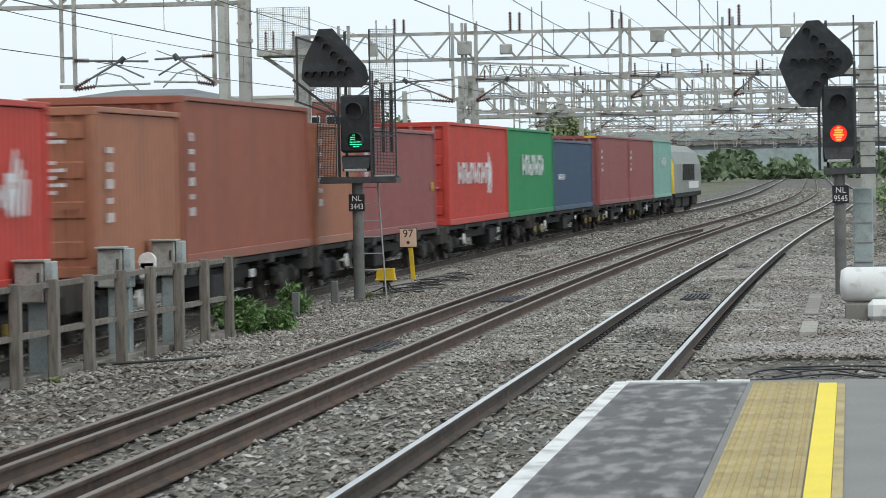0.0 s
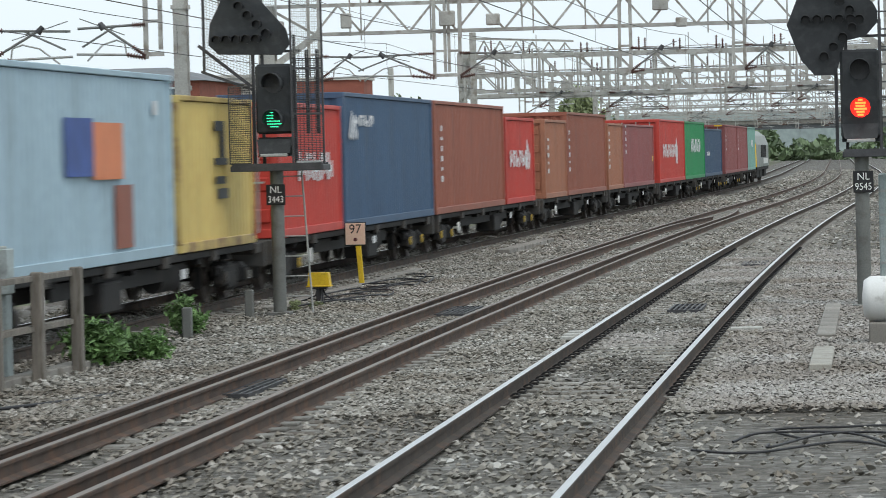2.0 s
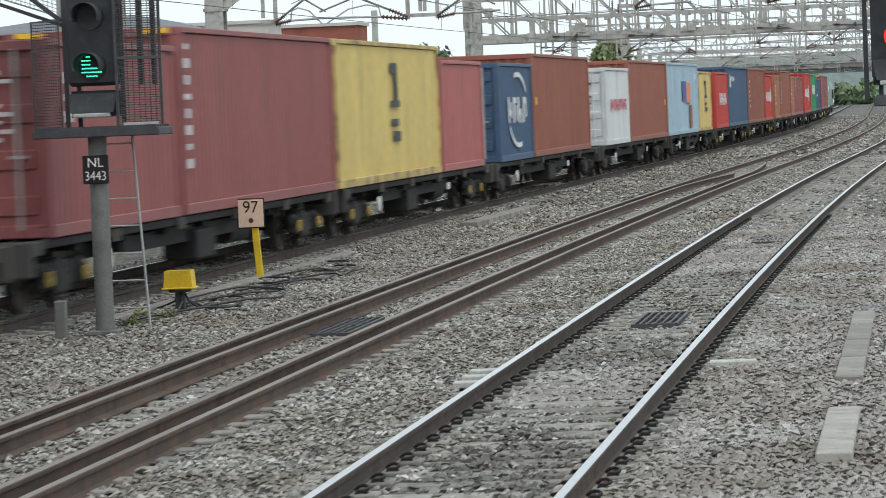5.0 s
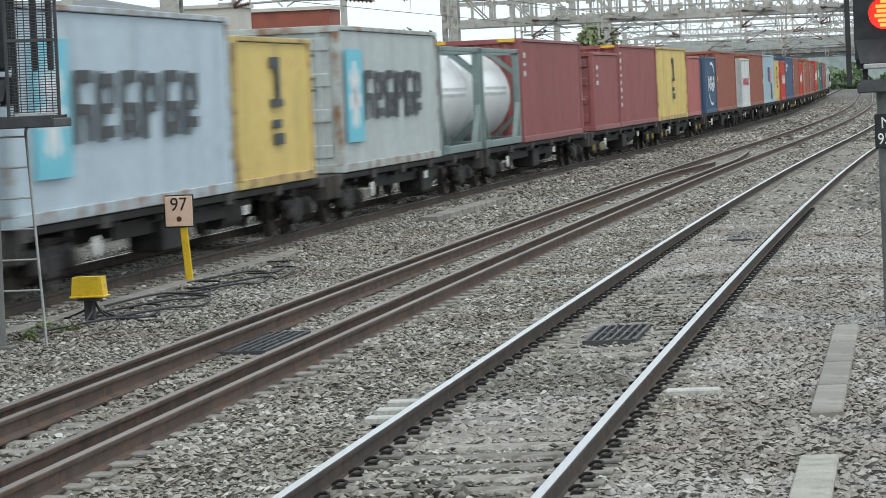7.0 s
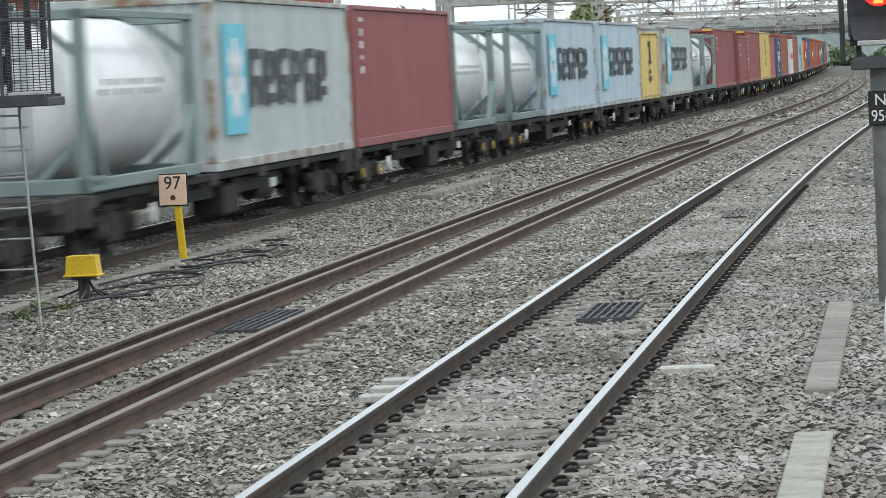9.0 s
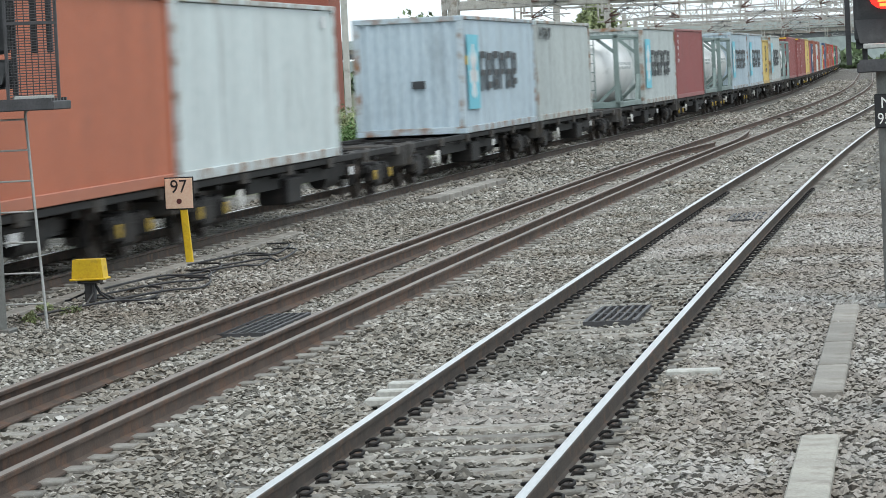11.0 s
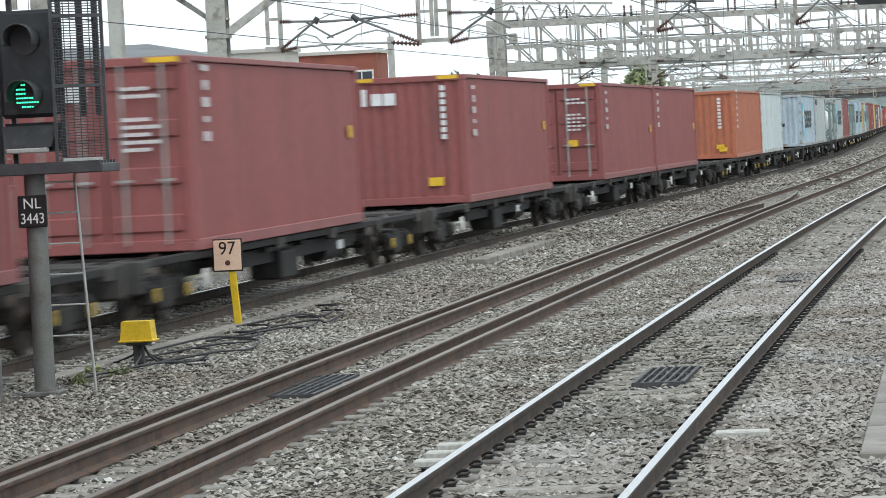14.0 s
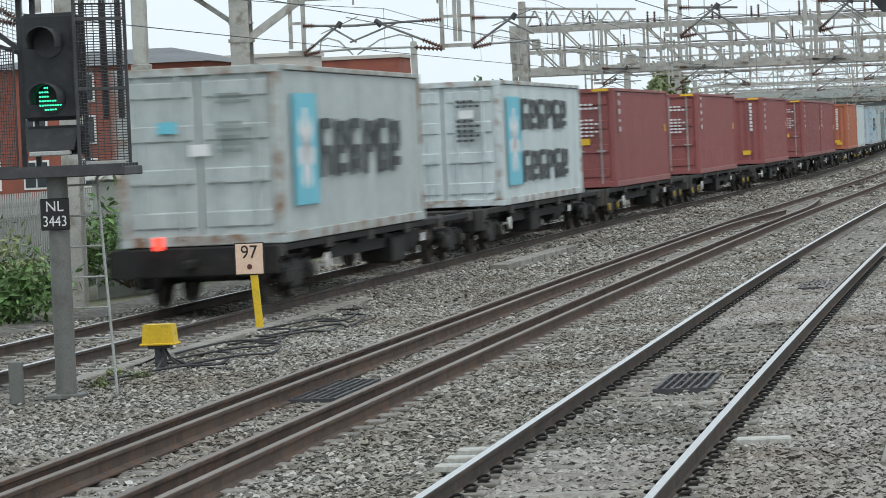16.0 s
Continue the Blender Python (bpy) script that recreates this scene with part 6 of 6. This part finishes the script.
part("shaft", Shape().box(-7.6, 0, 2.6, 0.2, 0.2, 6.2, None, 0.03), PALEPOST, mast)
side_mast = thing("line_mast", "pale square concrete mast with a collar", "mast", "", pose(-21.55, 90.5, 0))
part("shaft", Shape().box(0, 0, 4.0, 0.36, 0.36, 9.0, None, 0.04), PALEPOST, side_mast)
part("collar", Shape().box(0, 0, 4.55, 0.46, 0.46, 0.16, None, 0.02), GANTRY, side_mast)
POSTS = [-80, 10, 90, 165, 235, 288, 370, 455, 560]
for x0, what in ((TRACK_A, "near"), (TRACK_B, "rusty"), (TRACK_C, "train's"), (TRACK_C - 4.2, "outer")):
    wire("thin contact wire over the " + what + " track", x0, 4.65, 4.65, 0.02, -80, 560, POSTS, 0.009)
    wire("sagging catenary wire over the " + what + " track", x0, 5.75, 5.75, 0.5, -80, 560, POSTS, 0.008, 4.65)
wire("feeder wire along the gantries", -18.9, 7.6, 7.6, 0.4, -80, 560, POSTS, 0.009)
wire("feeder wire along the gantries", -8.0, 7.5, 7.5, 0.4, -80, 560, POSTS, 0.008)
far_bridge(520)

# ---- buildings and trees behind the train ----
building("two-storey red brick building with a grey pitched roof", -38, -28.6, 130, 146, 5.7, BRICK, 0.8, 3, 5)
building("long pale flat-roofed building", -30.9, -26.5, 140, 143, 6.0, RENDER)
building("flat-roofed red brick building", -27.95, -24.1, 148, 151, 5.95, BRICK, None, 2, 3)
for i, (x, y, h, r) in enumerate(((-37, 440, 10.5, 3.6), (-60, 430, 9, 4.5), (24, 300, 8, 4), (30, 230, 8, 4), (-52, 250, 8, 4), (-70, 180, 9, 5), (18, 420, 8, 4))):
    tree("leafy green tree in the distance", x, y, h, r, 20 + i, TREELEAF if i else LEAF2)

# ---- signals and trackside things ----
PX, PY = -9.2, 34.75
signal("two-aspect signal showing green on a grey post", PX, PY, "NL 3443", 0.0,
       [(-0.68, 5.13), (-0.42, 5.14), (0.20, 4.42), (0.26, 4.18), (0.12, 4.02), (-0.86, 4.05), (-1.02, 4.2), (-0.99, 4.52)],
       [(-0.66 + 0.14 * k, 4.93 - 0.145 * k) for k in range(5)] + [(-0.88 + 0.155 * k, 4.27) for k in range(5)], "green", (None, GREEN_GLOW), 0.30, False, 3.88, 2.80)
access_ladder(PX + 0.50, PY + 0.1)
signal("two-aspect signal showing red on a grey post", -0.20, 33.5, "NL 9545", 0.0,
       [(-0.55, 5.02), (-0.32, 5.03), (0.22, 4.5), (0.28, 4.38), (0.28, 4.22), (0.1, 4.02), (-0.2, 3.95), (-0.35, 3.45), (-0.66, 3.45), (-0.86, 3.68), (-1.06, 4.2), (-0.92, 4.55)],
       [(-0.55 + 0.14 * k, 4.82 - 0.14 * k) for k in range(5)] + [(-0.78 + 0.165 * k, 4.27) for k in range(5)] + [(-0.52 + 0.14 * k, 3.72 + 0.14 * k) for k in range(4)], "red", (None, RED_GLOW), 0.30, True, 3.82, 2.5)
cabinet_post = thing("relay_cabinet", "tall pale green-grey steel cabinet beside a signal post", "cabinet", "", pose(0.22, 34.2, -0.2))
part("body", Shape().box(0, 0, 1.0, 0.36, 0.3, 2.0, None, 0.02), PALEBLUE, cabinet_post)
for k in range(5):
    part("rib", Shape().box(0, -0.16, 0.3 + 0.36 * k, 0.34, 0.03, 0.04), STEEL, cabinet_post)
speed_board(-9.66, 46.7)
track_box(-9.30, 39.35)
stub = thing("stub_post", "short dark grey post in the ballast", "post", "short posts", pose(-9.62, 34.4, -0.2))
part("post", Shape().box(0, 0, 0.22, 0.13, 0.12, 0.44, None, 0.015), POLE, stub)
copy_thing(stub, pose(-9.40, 28.3, -0.2))
rngc = random.Random(5)
for i in range(7):
    y = 38 + i * 1.6
    x = -8.9 + 0.25 * math.sin(i * 1.7)
    cable_run("black cable lying in loops on the ballast", [(x - 0.5, y - 1.5, -0.14), (x - 0.1 + 0.3 * rngc.random(), y, -0.09), (x + 0.35, y + 1.2 * rngc.random(), -0.13), (x + 0.2, y + 2.4, -0.10), (x - 0.3, y + 3.4, -0.13)], 0.014)
cable_run("black cable lying across the ballast", [(-9.6, 13, -0.13), (-8.8, 13.6, -0.12), (-8.2, 15.2, -0.14), (-7.8, 17, -0.16)], 0.02)
for k in range(4):
    y = 7.5 + 0.55 * k + 2.0 * rngc.random()
    cable_run("black cables along the platform end", [(-1.5 + 0.3 * k, y + rngc.uniform(-0.9, 0.9), -0.16)] + [(-1.0 + 0.55 * q + 0.2 * rngc.random(), y + rngc.uniform(-0.9, 0.9), -0.14 + 0.02 * rngc.random()) for q in range(6)], 0.011)
grate("dark slotted grate between the rails", -2.84, 33.7, 0.46, 2.0, -0.15)
grate("dark slotted grate between the rails", -2.50, 53.6, 0.46, 2.2, -0.15)
grate("dark slotted grate between the rails", -6.38, 34.2, 0.5, 2.6, -0.15)
grate("dark slotted grate between the rails", -6.60, 17.0, 0.5, 2.4, -0.15)


def slab(label, x, y, w, l, z=-0.13, h=0.08, mat=CONCRETE):
    ob = part("concrete_slab", Shape().box(0, 0, 0, w, l, h, None, 0.012), mat, at=pose(x, y, z))
    tagged(ob, label, "concrete slab", "concrete covers in the ballast")


slab("pale concrete cover slab in the ballast", -0.63, 20.2, 0.24, 3.3, mat=PALESLAB)
slab("white painted sleeper end beside the track", -1.72, 27.0, 0.42, 0.18, -0.135, 0.06, PALEPOST)
for k in range(4):
    slab("weathered concrete trough cover in the ballast", -0.66, 25.9 + 2.15 * k, 0.23, 2.1, -0.145)
for k in range(6):
    slab("weathered concrete trough cover beside the track", -8.92 + 0.03 * k, 66 + 1.7 * k, 0.35, 1.65, -0.13, 0.14)
for k in range(13):
    slab("weathered concrete edging beside the fence", -9.95 + 0.055 * k , 6 + k * 1.5, 0.24, 1.47, -0.17, 0.16)
for k in range(12):
    slab("weathered concrete edging beside the train's track", -9.75 + 0.012 * k, 37.5 + k * 1.5, 0.22, 1.46, -0.19, 0.12)
for k in range(3):
    slab("white painted sleeper end beside the track", -3.87 - 0.01 * k, 25.5 + 0.65 * k, 0.30, 0.17, -0.135, 0.06, PALEPOST)
fence(6.6, 20.8, -9.60, -9.28, 9, "grey weathered timber post and rail fence")
equipment_cabinet(-9.80, 15.2, 0.34, 0.98, 0.52, "grey-green steel cabinet on a pale post behind a fence")
equipment_cabinet(-9.80, 18.9, 0.34, 1.02, 0.50, "grey-green steel cabinet on a pale post behind a fence")
equipment_cabinet(-9.82, 10.6, 0.36, 0.95, 0.50, "grey-green steel cabinet on a pale post behind a fence")
capped_post(-9.72, 17.2)
bush("low green bush beside the fence", -9.30, 22.0, 0.50, 0.62, LEAF, 3600, 3, size=0.05)
bush("low green bush beside the fence", -8.95, 22.9, 0.45, 0.42, LEAF, 2200, 4, size=0.05)
bush("small green weed in the ballast", -9.48, 28.7, 0.30, 0.75, LEAF, 1500, 5, size=0.05)
for i, (x, y) in enumerate(((-9.05, 37.3), (-9.5, 38.0), (-9.2, 36.2), (-9.35, 9.6))):
    bush("tuft of yellow-green weeds in the ballast", x, y, 0.14, 0.14, LEAF2, 160, 40 + i, size=0.035, category="weed")
white_tank()
# greenery, fence and cabinets behind the train's track
for i in range(16):
    bush("overgrown green shrub behind the train's track", -15.4 - 1.2 * (i % 3) - 0.05 * i, 52 + 4.2 * i, 1.5, 1.1 + 0.35 * (i % 4), LEAF2 if i % 3 else LEAF, 3000, 60 + i, size=0.085)
for i in range(14):
    bush("green hedge beside the line", 2.6 + 0.3 * (i % 3), 52 + 6 * i, 1.5, 2.0 + 0.4 * (i % 3), LEAF2 if i % 2 else LEAF, 2400, 90 + i, size=0.12)
for i in range(14):
    s_ = -1 if i % 2 else 1
    bush("far green scrub beside the line", (-24 if s_ < 0 else 10) - 0.6 * i * (1 if s_ < 0 else -0.4), 220 + 13 * i, 4.0, 2.2 + (i % 4) * 0.4, TREELEAF, 1500, 130 + i, size=0.4)


def far_woods():
    """A low uneven belt of greenery far behind the bridge."""
    rng = np.random.default_rng(77)
    k = 14000
    x = -130 + 230 * rng.random(k)
    top = 3.8 + 1.6 * np.sin(x * 0.21) + 1.4 * np.sin(x * 0.57 + 1) + 0.9 * np.sin(x * 1.3)
    pos = np.stack([x, 590 + 40 * rng.random(k), top * rng.random(k) ** 0.6 - 0.3], -1)
    n = rng.normal(0, 1, (k, 3)); n /= np.linalg.norm(n, axis=1)[:, None]
    u = np.cross(n, rng.normal(0, 1, (k, 3))); u /= np.linalg.norm(u, axis=1)[:, None]
    v = np.cross(n, u)
    L = 0.8 * (0.5 + rng.random(k))[:, None]
    quad = np.stack([pos - u * L, pos + v * L * 0.6, pos + u * L, pos - v * L * 0.6], 1).reshape(-1, 3)
    me = bpy.data.meshes.new("far_woods")
    me.from_pydata(quad.tolist(), [], np.arange(k * 4).reshape(-1, 4).tolist())
    me.materials.append(TREELEAF)
    tagged(new("far_woods", me), "far belt of green trees and scrub behind the bridge", "woods", kind="stuff")


far_woods()


def palisade(y0, y1, x):
    t = thing("palisade_fence", "grey steel palisade fence behind the train's track", "fence")
    n = int((y1 - y0) / 0.16)
    pal = Shape().prism([(-0.035, 0.1), (0.035, 0.1), (0.035, 1.9), (0.0, 2.05), (-0.035, 1.9)], -0.012, 0.012, Matrix.Rotation(math.pi / 2, 4, "Z")).mesh("pale", STEEL)
    for i in range(min(n, 260)):
        part("pale", pal, None, t, at=pose(x, y0 + i * 0.16, -0.4))
    for z in (0.5, 1.6):
        part("rail", Shape().bar((x - 0.03, y0, z - 0.4), (x - 0.03, y1, z - 0.4), 0.06, 0.05), STEEL, t)


palisade(46, 86, -17.6)
hut = thing("equipment_hut", "pale grey-green steel equipment hut with a yellow notice", "equipment hut", "", pose(-16.0, 66.5, -0.5))
part("body", Shape().box(0, 0, 1.15, 1.5, 1.4, 2.3, None, 0.03), CABINET, hut)
part("roof", Shape().box(0, 0, 2.36, 1.7, 1.6, 0.10, None, 0.02), WHITE, hut, "pale flat roof")
part("notice", Shape().box(0.2, -0.72, 1.75, 0.16, 0.02, 0.22), YELLOW, hut)

make_train()

# ---- the small pieces of the tracks, last ----
SLEEPER_MESH, CLIP_MESH = sleeper_mesh(), clip_mesh()
dress_track(near, TRACK_A, 14.3, 170, 75, SLEEPER_MESH, CLIP_MESH, -0.161)
dress_track(mid, TRACK_B, 9.75, 170, 0, SLEEPER_MESH, CLIP_MESH)
dress_track(far, TRACK_C, 26.0, 120, 0, SLEEPER_MESH, CLIP_MESH)
LOOSE = "loose angular grey ballast stones "
stones("ballast_stones", 160000, (-9.0, 1.4, 13, 62), STONE, 0.028, LOOSE + "between and beside the tracks", depth=-0.166, keep=off_rails, seed=3)
stones("ballast_stones", 30000, (-13.5, -9.0, 8, 70), STONE, 0.034, LOOSE + "by the train's track", depth=-0.18, keep=off_rails, seed=4)
stones("ballast_stones", 34000, (-9.5, 1.6, -18, 13), STONE, 0.036, LOOSE + "near the platform end", depth=-0.175, keep=off_rails, seed=5)
stones("ballast_stones", 40000, (-9.0, 1.6, 62, 130), STONE, 0.045, LOOSE + "farther along the tracks", keep=off_rails, seed=6)
stones("ballast_stones", 16000, (-13.5, -9.0, 70, 160), STONE, 0.06, LOOSE + "along the train's track", keep=off_rails, seed=8)
stones("ballast_stones", 20000, (-9.5, 2.0, 130, 330), STONE, 0.085, LOOSE + "in the distance", keep=off_rails, seed=9)
stones("ballast_stones", 52000, (-1.85, 1.5, 13, 62), PALESTONE, 0.030, LOOSE + "of a paler tone beside the near track", depth=-0.164, seed=11)
for k, (y0, y1) in enumerate(PALE_ZONES):
    stones("ballast_stones", int(950 * (y1 - y0)), (TRACK_A - 0.66, TRACK_A + 0.66, y0, y1), PALESTONE, 0.032, LOOSE + "of a pale tone between the near rails", depth=-0.168, keep=between_sleepers, seed=12 + k)
for k, (y0, y1) in enumerate(DUSTY_ZONES):
    stones("ballast_stones", int(950 * (y1 - y0)), (TRACK_A - 0.66, TRACK_A + 0.66, y0, y1), GREYSTONE, 0.032, LOOSE + "dark with dust between the near rails", depth=-0.168, keep=between_sleepers, seed=15 + k)
stones("oily_stones", 7500, (TRACK_A - 0.62, TRACK_A + 0.62, 13, 24), DARKSTONE, 0.036, "dark oily ballast stones between the near rails", depth=-0.188, keep=oily, seed=7)
motions()
